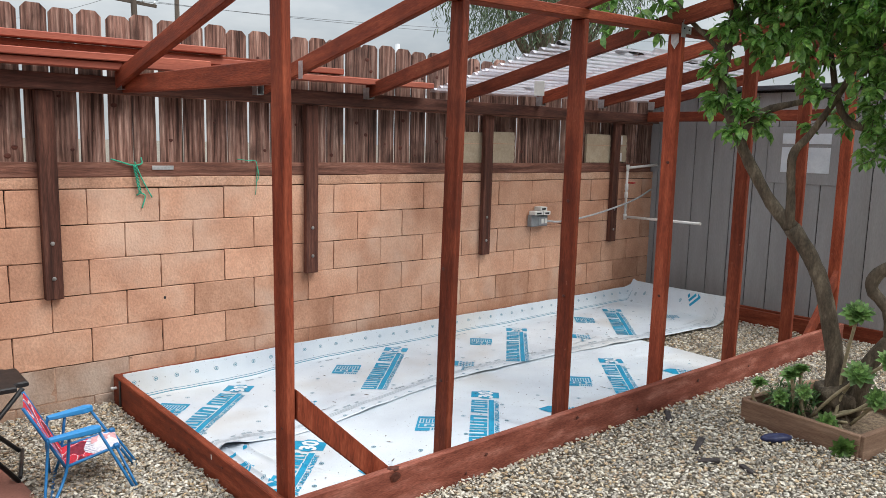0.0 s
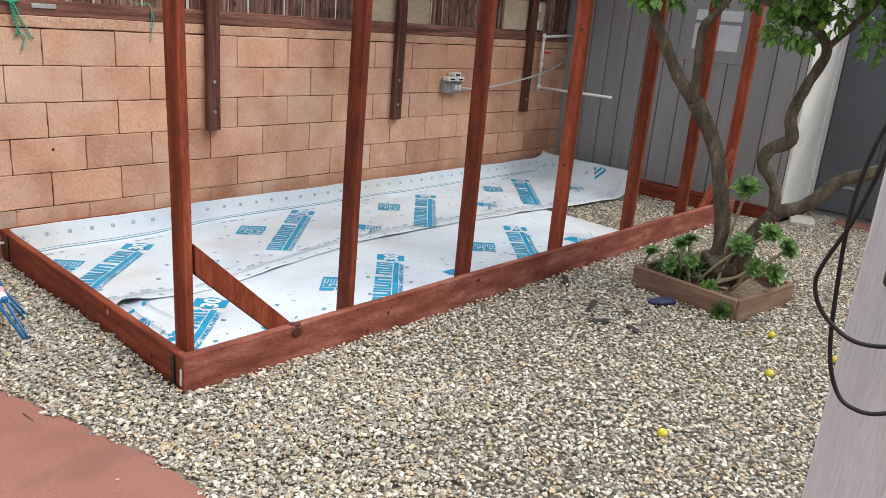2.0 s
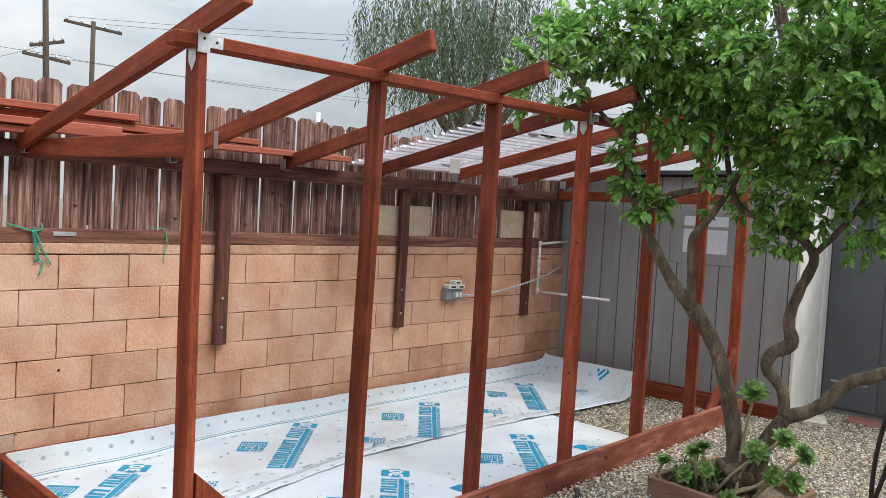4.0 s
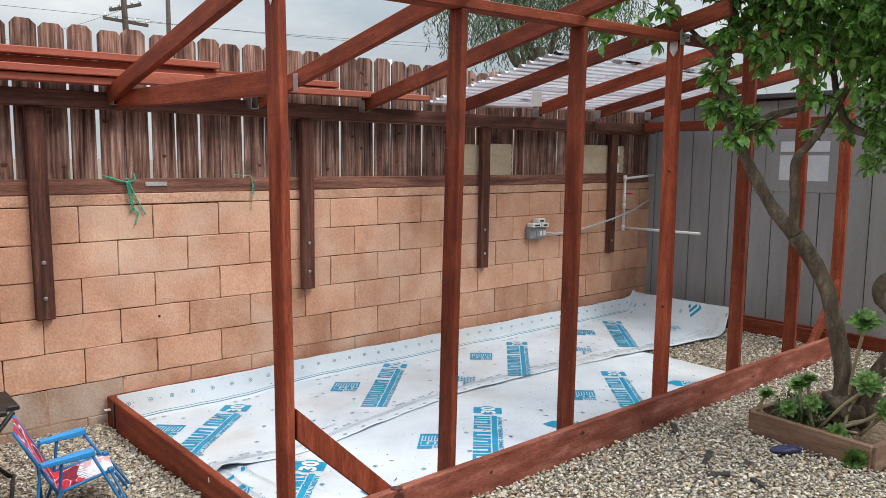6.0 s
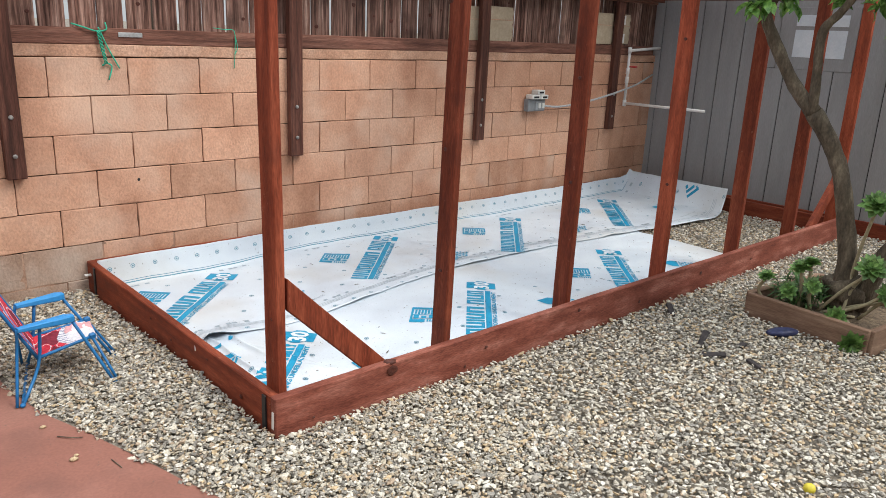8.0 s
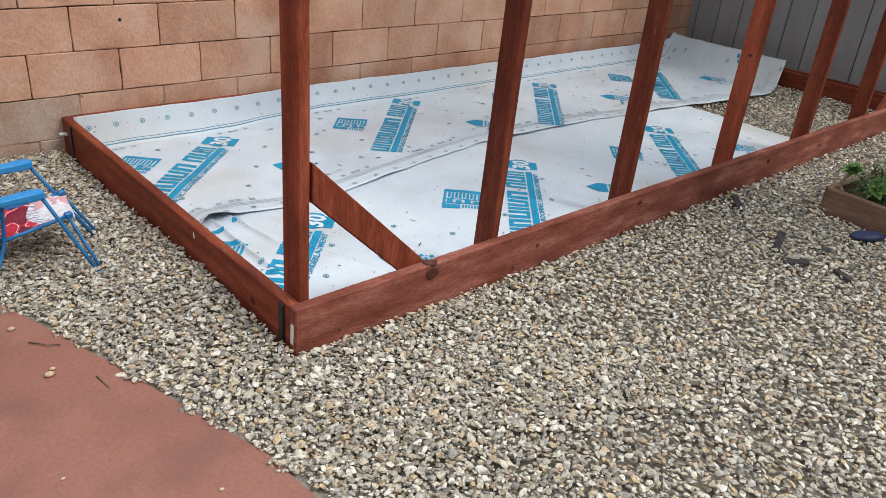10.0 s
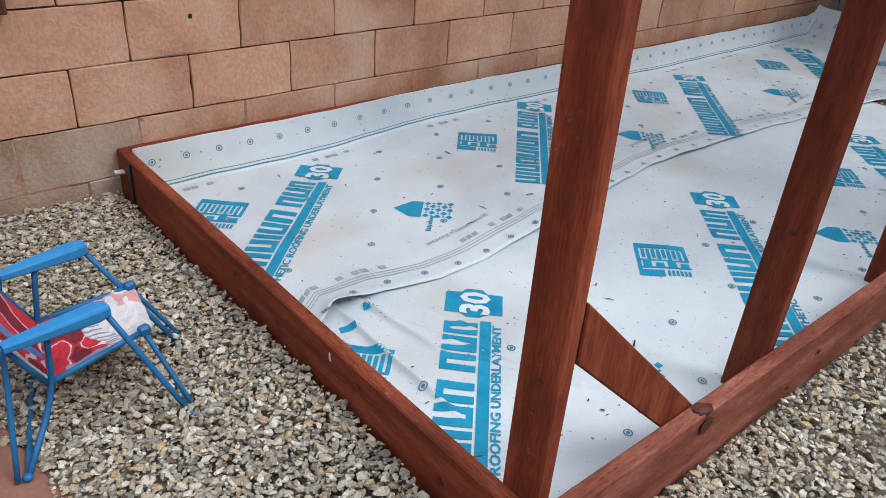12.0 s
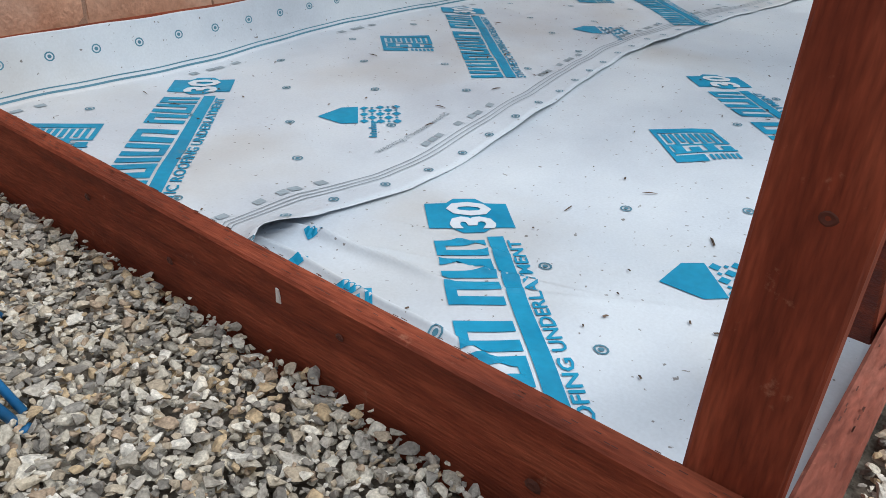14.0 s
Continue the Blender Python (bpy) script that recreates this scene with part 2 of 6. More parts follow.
def stone_material():
    """Crushed stone: each piece takes its own tone, from charcoal and tan to chalk."""
    m = mat("crushed_stone", [(0.60, 0.60, 0.60), (0.98, 0.98, 0.98), (1.15, 1.13, 1.10)], 70, (1, 1, 1), 0.9, 0.9, 240, fine=0.32, island=True, bump_dist=0.0015)
    n, l = m.node_tree.nodes, m.node_tree.links
    geo = [q for q in n if q.type == "NEW_GEOMETRY"][0]
    r = n.new("ShaderNodeValToRGB")
    r.color_ramp.interpolation = "CONSTANT"
    e = r.color_ramp.elements
    tones = [(0.173, 0.166, 0.153), (0.319, 0.299, 0.259), (0.479, 0.446, 0.372), (0.399, 0.333, 0.246), (0.585, 0.545, 0.459), (0.439, 0.412, 0.366), (0.692, 0.652, 0.559), (0.359, 0.266, 0.186), (0.532, 0.465, 0.359), (0.266, 0.259, 0.239), (0.70, 0.67, 0.60), (0.50, 0.37, 0.22)]
    tones = [tuple(0.97 * (0.80 * a + 0.20 * b) for a, b in zip(t, (0.40, 0.33, 0.25))) for t in tones]
    e[0].position, e[0].color = 0.0, (*tones[0], 1)
    e[1].position, e[1].color = 1.0 / 12, (*tones[1], 1)
    for i, c in enumerate(tones[2:]):
        e.new((i + 2) / 12).color = (*c, 1)
    l.new(geo.outputs["Random Per Island"], r.inputs[0])
    b = n["Principled BSDF"]
    old = b.inputs["Base Color"].links[0].from_socket
    mx = n.new("ShaderNodeMix")
    mx.data_type, mx.blend_type = "RGBA", "MULTIPLY"
    mx.inputs[0].default_value = 1.0
    l.new(old, mx.inputs[6])
    l.new(r.outputs[0], mx.inputs[7])
    l.new(mx.outputs[2], b.inputs["Base Color"])
    return m


def leaf_material(name, cols, glow=0.42, rough=0.4):
    """Leaves that let some light through."""
    m = mat(name, cols, 25, rough=rough, bump=0.15, bump_scale=80, per=0.45, island=True, fine=0.12, spec=0.6)
    n, l = m.node_tree.nodes, m.node_tree.links
    b = n["Principled BSDF"]
    t, mx = n.new("ShaderNodeBsdfTranslucent"), n.new("ShaderNodeMixShader")
    mx.inputs[0].default_value = glow
    l.new(b.inputs["Base Color"].links[0].from_socket, t.inputs[0])
    l.new(b.outputs[0], mx.inputs[1])
    l.new(t.outputs[0], mx.inputs[2])
    l.new(mx.outputs[0], n["Material Output"].inputs[0])
    return m


M_STONE = stone_material()
M_LEAF = leaf_material("citrus_leaf", [(0.045, 0.13, 0.033), (0.15, 0.32, 0.07), (0.36, 0.58, 0.15)], 0.45, 0.32)


# ---- builders ----
def thing(name, label="", category="", group="", kind="", at=(0, 0, 0)):
    ob = new(name)
    ob.location = at
    ob.empty_display_size = 0.1
    return tagged(ob, label, category, group, kind)


def part(name, bm, material, parent=None, label=""):
    """Link a bmesh as one mesh object, under parent where one is given."""
    me = bpy.data.meshes.new(name)
    bm.to_mesh(me)
    bm.free()
    if material:
        me.materials.append(material)
    ob = new(name, me)
    if parent:
        ob.parent = parent
    return tagged(ob, label)


def place(ob, m):
    ob.matrix_basis = m
    return ob


def box(x0, x1, y0, y1, z0, z1, bevel=0.003, bm=None):
    own = bm is None
    bm = bmesh.new() if own else bm
    v = [bm.verts.new((x, y, z)) for z in (z0, z1) for x, y in ((x0, y0), (x1, y0), (x1, y1), (x0, y1))]
    fs = [bm.faces.new([v[i] for i in f]) for f in ((3, 2, 1, 0), (4, 5, 6, 7), (0, 1, 5, 4), (1, 2, 6, 5), (2, 3, 7, 6), (3, 0, 4, 7))]
    if bevel and own:
        bmesh.ops.bevel(bm, geom=bm.edges[:], offset=bevel, segments=1, affect="EDGES")
    return bm


def worn(bm, amount=0.002, scale=3.0, cuts=0):
    """Slightly uneven faces."""
    if cuts:
        bmesh.ops.subdivide_edges(bm, edges=[e for e in bm.edges if e.calc_length() > 0.3], cuts=cuts, use_grid_fill=True)
    for v in bm.verts:
        v.co += Vector(noise.noise_vector(v.co * scale)) * amount
    return bm


def lumber(length, w=0.038, h=0.089, bevel=0.004, cuts=10, amount=0.0025):
    """A board along +z from 0 to length, centred, w in x and h in y, slightly bowed and worn."""
    bm = box(-w / 2, w / 2, -h / 2, h / 2, 0, length, bevel)
    if cuts:
        long_edges = [e for e in bm.edges if abs(e.verts[0].co.z - e.verts[1].co.z) > length * 0.5]
        bmesh.ops.subdivide_edges(bm, edges=long_edges, cuts=cuts)
    seed = random.random() * 50
    for v in bm.verts:
        v.co += Vector(noise.noise_vector(Vector((v.co.x * 4, v.co.y * 4, v.co.z * 1.5 + seed)))) * amount
    return bm


def along(p, q, up=(0, 0, 1)):
    """Pose whose z axis runs from p to q; its y axis lies nearest to up."""
    p, q, u = Vector(p), Vector(q), Vector(up)
    z = (q - p).normalized()
    x = u.cross(z).normalized()
    y = z.cross(x)
    return Matrix(((x.x, y.x, z.x, p.x), (x.y, y.y, z.y, p.y), (x.z, y.z, z.z, p.z), (0, 0, 0, 1)))


def stick(name, p, q, w, h, material, parent, label="", up=(0, 0, 1), cuts=8, amount=0.0025):
    """A squared timber from p to q (centre line); h measured towards up."""
    bm = lumber((Vector(q) - Vector(p)).length, w, h, cuts=cuts, amount=amount)
    return place(part(name, bm, material, parent, label), along(p, q, up))


def tube(points, radius, sides=8, caps=True, bm=None):
    """A round tube along points; radius a number or a list."""
    bm = bmesh.new() if bm is None else bm
    pts = [Vector(p) for p in points]
    rads = radius if isinstance(radius, (list, tuple)) else [radius] * len(pts)
    rings, ref = [], Vector((0.31, 0.17, 0.93))
    for i, p in enumerate(pts):
        d = (pts[min(i + 1, len(pts) - 1)] - pts[max(i - 1, 0)]).normalized()
        a = (ref - d * ref.dot(d))
        if a.length < 0.05:
            a = Vector((1, 0, 0)) - d * d.x
        a.normalize()
        ref = a
        b = d.cross(a)
        rings.append([bm.verts.new(p + (a * math.cos(t) + b * math.sin(t)) * rads[i]) for t in (2 * math.pi * k / sides for k in range(sides))])
    for r, s in zip(rings, rings[1:]):
        for k in range(sides):
            f = bm.faces.new((r[k], r[(k + 1) % sides], s[(k + 1) % sides], s[k]))
            f.smooth = True
    if caps:
        bm.faces.new(rings[0][::-1])
        bm.faces.new(rings[-1])
    return bm


def smooth_path(points, n=6):
    """Catmull-Rom through points."""
    p = [Vector(q) for q in points]
    p = [p[0] * 2 - p[1]] + p + [p[-1] * 2 - p[-2]]
    out = []
    for i in range(1, len(p) - 2):
        for k in range(n):
            t = k / n
            out.append(0.5 * (2 * p[i] + (p[i + 1] - p[i - 1]) * t + (2 * p[i - 1] - 5 * p[i] + 4 * p[i + 1] - p[i + 2]) * t * t + (3 * p[i] - p[i - 1] - 3 * p[i + 1] + p[i + 2]) * t ** 3))
    out.append(p[-2])
    return out


def blob(radius, sub=2, squash=(1, 1, 1), amount=0.15, scale=3.0, seed=0.0):
    bm = bmesh.new()
    bmesh.ops.create_icosphere(bm, subdivisions=sub, radius=1)
    for v in bm.verts:
        v.co *= 1 + amount * noise.noise(v.co * scale + Vector((seed, seed, seed)))
        v.co = Vector((v.co.x * squash[0], v.co.y * squash[1], v.co.z * squash[2])) * radius
    for f in bm.faces:
        f.smooth = True
    return bm


def interp(x, pts):
    return float(np.interp(x, [p[0] for p in pts], [p[1] for p in pts]))


# ---- ground ----
WALL = 2.06
PATIO_EDGE = [(-6, 0.25), (-2.6, -0.05), (-1.0, -0.19), (-0.6, -0.235), (-0.3, -0.27), (-0.06, -0.34), (0.2, -0.42), (0.48, -0.49), (0.77, -0.60), (0.97, -0.63), (1.3, -0.66), (2.06, -0.8)]


def patio_x(y):
    return interp(y, PATIO_EDGE)


bm = bmesh.new()
gv = [bm.verts.new(p) for p in ((-300, -300, -0.006), (300, -300, -0.006), (300, 300, -0.006), (-300, 300, -0.006))]
bm.faces.new(gv)
tagged(part("ground", bm, M_SOIL), "sandy grit ground under the loose gravel", "ground", kind="structure")

bm = bmesh.new()
ys = [-8 + 0.1 * i for i in range(101)]
rows_v = []
for y in ys:
    xe = patio_x(y) + 0.012 * noise.noise(Vector((y * 3, 1, 0)))
    rows_v.append([bm.verts.new((x, y, z)) for x, z in ((-9, 0.004), (xe - 0.06, 0.004), (xe, 0.0), (xe + 0.01, -0.03))])
for a, b in zip(rows_v, rows_v[1:]):
    for k in range(3):
        bm.faces.new((a[k], a[k + 1], b[k + 1], b[k]))
tagged(part("pavement", bm, M_PATIO), "red painted concrete patio slab with scuffs", "patio", kind="structure")

# ---- block wall ----
wall = thing("wall_north", "tan slump-block garden wall with dark joints", "wall", kind="structure", at=(0, WALL, 0))
part("mortar_core", box(-4.0, 7.2, 0.011, 0.15, 0.27, 1.345, 0.0), M_MORTAR_SHADED, wall, "dark recessed mortar joints")
part("mortar_core", box(-4.0, 7.2, 0.0045, 0.15, -0.1, 0.27, 0.0), M_MORTAR_LOW, wall, "flush tan mortar joints")
bm = box(-4.0, 7.2, -0.001, 0.148, 1.280, 1.342, 0.004)
part("mortar_cap", worn(bm, 0.005, 7, 60), M_CAP, wall, "rough mortar cap course")

# ---- timber frame ----
TOP = 0.181          # top of the base boards
POSTS = [0.058, 0.869, 1.707, 2.589, 3.474, 4.304, 5.095]
LEAN = [-0.018, 0.046, 0.020, 0.002, 0.0, 0.004, 0.0]   # drift of each post's top
RISE = 0.024         # the roof climbs a little towards the shed


def roof_z(x, y):
    """Underside of the rafters."""
    return 2.222 + RISE * x - 0.2 * (y - 0.04)


frame_ob = thing("timber_frame", "red-stained timber lean-to frame standing on gravel", "shed frame")
stick("base_beam", (0, 0.019, 0.089), (5.18, 0.019, 0.089), 0.038, 0.184, M_DUSTY, frame_ob, "knotty red base board", amount=0.004, cuts=24)
stick("base_beam", (0.019, 0.039, 0.089), (0.019, WALL - 0.004, 0.089), 0.038, 0.184, M_RED, frame_ob, amount=0.003, cuts=10)
stick("base_beam", (0.039, WALL - 0.024, 0.09), (5.13, WALL - 0.024, 0.092), 0.038, 0.184, M_RED, frame_ob, cuts=10)
stick("base_beam", (5.155, WALL - 0.05, 0.065), (5.155, 0.04, 0.065), 0.038, 0.184, M_RED, frame_ob, cuts=10)
for i, x in enumerate(POSTS):
    top = 2.172 + RISE * x
    o = stick("post", (x, 0.084, 0.0), (x + LEAN[i], 0.084, top), 0.038, 0.089, (M_RED, M_RED_DARK, M_RED_DARK, M_RED_LIGHT, M_RED, M_RED, M_RED_LIGHT)[i], frame_ob, up=(0, 1, 0), amount=0.004)
stick("header", (-0.06, 0.085, 2.197 - 0.06 * RISE), (5.15, 0.085, 2.197 + 5.15 * RISE), 0.089, 0.046, M_RED, frame_ob, "flat red header across the post tops")
for i, x in enumerate(POSTS):
    xr = x + LEAN[i] + 0.004 * (i % 2)
    y0, y1 = WALL - 0.09, -0.24
    stick("rafter", (xr + 0.02, y0, roof_z(x, y0) + 0.046), (xr, y1, roof_z(x, y1) + 0.046), 0.038, 0.09, (M_RED, M_RED, M_RED_DARK, M_RED_DARK, M_RED_LIGHT, M_RED_DARK, M_RED)[i], frame_ob, amount=0.004)
for x in (0.10, 5.10):
    stick("tie_beam", (x - 0.04, 0.13, 1.828 if x < 1 else 1.885), (x, WALL - 0.09, 1.862 if x < 1 else 1.885), 0.038, 0.092, M_RED, frame_ob)
stick("ledger", (-1.6, WALL - 0.065, 1.852), (5.3, WALL - 0.065, 1.872), 0.038, 0.089, M_SUPPORT, frame_ob, "dark ledger board fixed to the fence")


def brace(prof, y0, y1):
    """A mitred diagonal board: outline in x, z, from y0 to y1."""
    bm = bmesh.new()
    fr = [bm.verts.new((x, y0, z)) for x, z in prof]
    bk = [bm.verts.new((x, y1, z)) for x, z in prof]
    bm.faces.new(fr)
    bm.faces.new(bk[::-1])
    for i in range(4):
        bm.faces.new((fr[i], bk[i], bk[(i + 1) % 4], fr[(i + 1) % 4]))
    bmesh.ops.recalc_face_normals(bm, faces=bm.faces[:])
    bmesh.ops.bevel(bm, geom=bm.edges[:], offset=0.003, segments=1, affect="EDGES")
    return part("brace", bm, M_RED, frame_ob)


brace([(0.082, 0.616), (0.082, 0.494), (0.47, 0.125), (0.59, 0.125)], 0.042, 0.080)
brace([(5.074, 0.63), (5.074, 0.505), (4.69, 0.125), (4.565, 0.125)], 0.042, 0.080)

# small incising cuts on the board tops
bm = bmesh.new()
rr = random.Random(21)
for i in range(420):
    along_y = i < 200
    a, off = rr.uniform(0.05, 2.0) if along_y else rr.uniform(0.05, 4.5), rr.choice((0.008, 0.015, 0.023, 0.03)) + rr.uniform(-0.001, 0.001)
    ln = rr.uniform(0.006, 0.012)
    q = [(off - 0.0007, a), (off + 0.0007, a), (off + 0.0007, a + ln), (off - 0.0007, a + ln)]
    bm.faces.new([bm.verts.new((u, v, TOP + 0.0038) if along_y else (v, u, TOP + 0.0048)) for u, v in q])
tagged(part("incising_cut", bm, M_KNOT, frame_ob, "short dark incising cuts along the board tops"), kind="stuff")

# joist hangers, straps, stakes
for i, x in enumerate(POSTS):
    bm = bmesh.new()
    for s in (-1, 1):
        box(s * 0.022 - 0.0012, s * 0.022 + 0.0012, -0.07, 0.0, -0.005, 0.07, 0, bm)
    box(-0.022, 0.022, -0.06, 0.0, -0.0065, -0.004, 0, bm)
    h = part("joist_hanger", bm, M_GALV, frame_ob, "galvanised joist hanger")
    h.location = (x + 0.02, WALL - 0.086, roof_z(x, WALL - 0.09) + 0.001)
for i, x in enumerate((POSTS[0], POSTS[3])):
    zt = 2.172 + RISE * x
    bm = bmesh.new()
    box(-0.024, 0.024, -0.0025, 0, -0.02, 0.055, 0, bm)
    bm.verts.ensure_lookup_table()
    a = bm.verts.new((-0.024, -0.0012, 0.055)); b = bm.verts.new((0.024, -0.0012, 0.055)); c = bm.verts.new((0.0, -0.0012, 0.082))
    bm.faces.new((a, b, c))
    box(0.024, 0.075, -0.0025, 0, 0.002, 0.045, 0, bm)
    p1 = part("tie_plate", bm, M_GALV, frame_ob, "galvanised tie plate with bolts")
    p1.location = (x + (-0.018 if i == 0 else -0.006), 0.036, zt)
    bm = bmesh.new()
    box(-0.0025, 0, -0.05, 0.0, -0.05, 0.0, 0, bm)
    a = bm.verts.new((-0.0012, -0.05, -0.05)); b = bm.verts.new((-0.0012, 0.0, -0.05)); c = bm.verts.new((-0.0012, -0.025, -0.085))
    bm.faces.new((a, b, c))
    p2 = part("tie_plate", bm, M_GALV, frame_ob)
    p2.location = (x - 0.0215 + (-0.018 if i == 0 else -0.006), 0.10, zt)
    for dx, dz in ((0.0, 0.03), (0.05, 0.024), (0.005, 0.058)):
        bm = bmesh.new()
        bmesh.ops.create_uvsphere(bm, u_segments=8, v_segments=5, radius=0.005)
        s = part("bolt", bm, M_BLACK, p1)
        s.location = (dx, -0.004, dz)
bm = box(-0.003, 0.0, -0.0225, 0.0225, -0.05, 0.05, 0.001)
p = part("name_plate", bm, M_GALV, frame_ob, "small pale metal plate nailed to a rafter")
p.matrix_basis = pose(0.893, 1.42, roof_z(0.879, 1.42) + 0.008, 0, 0, 0)
for y, zt in ((0.075, 0.172), (1.93, 0.172)):
    bm = box(-0.007, -0.0005, -0.013, 0.013, -0.06, zt, 0.001)
    o = part("stake", bm, M_BLACK, frame_ob, "black steel ground stake")
    o.location = (0, y, 0)
bm = worn(box(-0.0025, -0.0012, -0.008, 0.010, 0.055, 0.125, 0.0), 0.004, 30)
part("paper_tag", bm, M_WHITE, frame_ob, "torn white paper tag stapled on the end grain").location = (0, 0.017, 0)
bm = worn(box(-0.03, -0.001, -0.012, 0.012, 0.09, 0.10, 0.002), 0.005, 40)
part("paper_tag", bm, M_WHITE, frame_ob, "torn scrap of white wrapping").location = (0, 2.0, 0.02)
bm = worn(box(-0.003, -0.001, -0.004, 0.004, -0.012, 0.012, 0), 0.004, 60)
part("staple", bm, M_WHITE, frame_ob, "pale bent staple on the base board").location = (0, 0.667, 0.148)


def knot(parent, x, y, z, r, axis):
    """A flat dark knot on the face of a board."""
    bm = bmesh.new()
    n = 12
    ring = []
    for ring_r, lift in ((1.0, 0.0), (0.55, 0.0018), (0.0, 0.0008)):
        row = []
        for k in range(n if ring_r else 1):
            a = 2 * math.pi * k / n
            rr = r * ring_r * (1 + 0.25 * noise.noise(Vector((x * 9 + math.cos(a), math.sin(a), z * 7))))
            u, w = rr * math.cos(a), rr * math.sin(a) * 0.8
            row.append(bm.verts.new((u, -lift, w) if axis == "y" else ((-lift, u, w) if axis == "x" else (u, w, lift))))
        ring.append(row)
    for k in range(n):
        bm.faces.new((ring[0][k], ring[0][(k + 1) % n], ring[1][(k + 1) % n], ring[1][k]))
        bm.faces.new((ring[1][k], ring[1][(k + 1) % n], ring[2][0]))
    o = part("knot", bm, M_KNOT, parent)
    o.location = (x, y, z)
    return o


for x, z, r in ((1.08, 0.11, 0.010), (1.75, 0.14, 0.013), (2.30, 0.07, 0.012), (2.95, 0.12, 0.014), (3.6, 0.10, 0.011), (0.16, 0.06, 0.006), (0.95, 0.05, 0.008)):
    knot(frame_ob, x, -0.004, z, r, "y")
knot(frame_ob, 0.535, -0.005, 0.150, 0.026, "y")
knot(frame_ob, 0.53, 0.017, TOP + 0.005, 0.02, "z")
for y, z, r in ((0.26, 0.09, 0.011), (0.92, 0.1, 0.008), (0.55, 0.14, 0.007), (1.15, 0.13, 0.008)):
    knot(frame_ob, -0.004, y, z, r, "x")
for x, zs in ((POSTS[0], (0.46, 0.825, 1.35)), (POSTS[1], (0.5, 1.02, 1.6)), (POSTS[2], (0.8, 1.3)), (POSTS[3], (0.7, 1.5))):
    for z in zs:
        knot(frame_ob, x - 0.0225, 0.075, z, 0.011, "x")
bm = blob(0.03, 2, (1.1, 0.5, 0.45), 0.35, 2.5, 4)
part("burl", bm, M_KNOT, frame_ob, "rough dark knot on the base board edge").location = (0.535, 0.012, TOP - 0.004)

# ---- polycarbonate roof ----
M_CLEAR = bpy.data.materials.new("clear_corrugated_plastic")
M_CLEAR.use_nodes = True
n_, l_ = M_CLEAR.node_tree.nodes, M_CLEAR.node_tree.links
b_ = n_["Principled BSDF"]
b_.inputs["Base Color"].default_value = (0.70, 0.69, 0.76, 1)
b_.inputs["Roughness"].default_value = 0.10
mx_, tr_, tn_, rp_ = n_.new("ShaderNodeMixShader"), n_.new("ShaderNodeBsdfTransparent"), n_.new("ShaderNodeTexNoise"), n_.new("ShaderNodeMapRange")
tn_.inputs["Scale"].default_value = 5
rp_.inputs["To Min"].default_value, rp_.inputs["To Max"].default_value = 0.35, 0.75
l_.new(tn_.outputs[0], rp_.inputs[0])
l_.new(rp_.outputs[0], mx_.inputs[0])
l_.new(tr_.outputs[0], mx_.inputs[1])
l_.new(b_.outputs[0], mx_.inputs[2])
l_.new(mx_.outputs[0], n_["Material Output"].inputs[0])


def corrugated(name, x0, x1, y0, y1, lift, parent, label):
    """Waves run level along x, stacked down the slope."""
    bm = bmesh.new()
    ny = int((y1 - y0) / 0.011)
    xs = [x0 + (x1 - x0) * i / 4 for i in range(5)]
    grid = []
    for j in range(ny + 1):
        y = y0 + (y1 - y0) * j / ny
        w = 0.015 * math.sin(2 * math.pi * y / 0.076)
        grid.append([bm.verts.new((x, y, roof_z(x, y) + 0.110 + lift + w + 0.004 * noise.noise(Vector((x * 1.5, y * 2, lift * 99))))) for x in xs])
    for a, b in zip(grid, grid[1:]):
        for k in range(4):
            f = bm.faces.new((a[k], a[k + 1], b[k + 1], b[k]))
            f.smooth = True
    return part(name, bm, M_CLEAR, parent, label)


for k in range(3):
    x0 = (2.44, 3.40, 4.36)[k]
    corrugated("roof_panel", x0, min(x0 + 1.0, 5.34), 0.80 - 0.02 * (k % 2), 1.62, 0.010, frame_ob, "clear corrugated plastic roofing sheet")
    corrugated("roof_panel", x0 - 0.03, min(x0 + 0.97, 5.33), 1.52, WALL + 0.16, 0.0, frame_ob, "clear corrugated plastic roofing sheet")

# ---- loose lumber lying along the ledger ----
# last value 1: plank takes the brighter colour that stands for top light
for x0, x1, y, z, h, toplit in ((-2.6, 0.67, 1.945, 2.035, 0.038, 1), (-2.6, 0.95, 1.985, 1.992, 0.038, 0), (-2.4, 0.55, 1.90, 1.950, 0.038, 1), (-2.5, 0.06, 1.925, 1.905, 0.038, 1),
                              (0.25, 1.52, 1.975, 2.008, 0.038, 1), (0.45, 2.30, 1.985, 1.962, 0.038, 0), (0.12, 2.25, 1.90, 1.948, 0.038, 1), (-2.0, 0.90, 2.0, 1.952, 0.038, 0)):
    o = place(part("plank", lumber(x1 - x0, 0.089, h, cuts=6), M_TOPLIT if toplit else M_RED), along((x0, y, z + h / 2), (x1, y, z + 0.011 * (x1 - x0) + h / 2)))
    tagged(o, "long red-stained plank lying along the ledger", "plank", "planks stored along the fence")

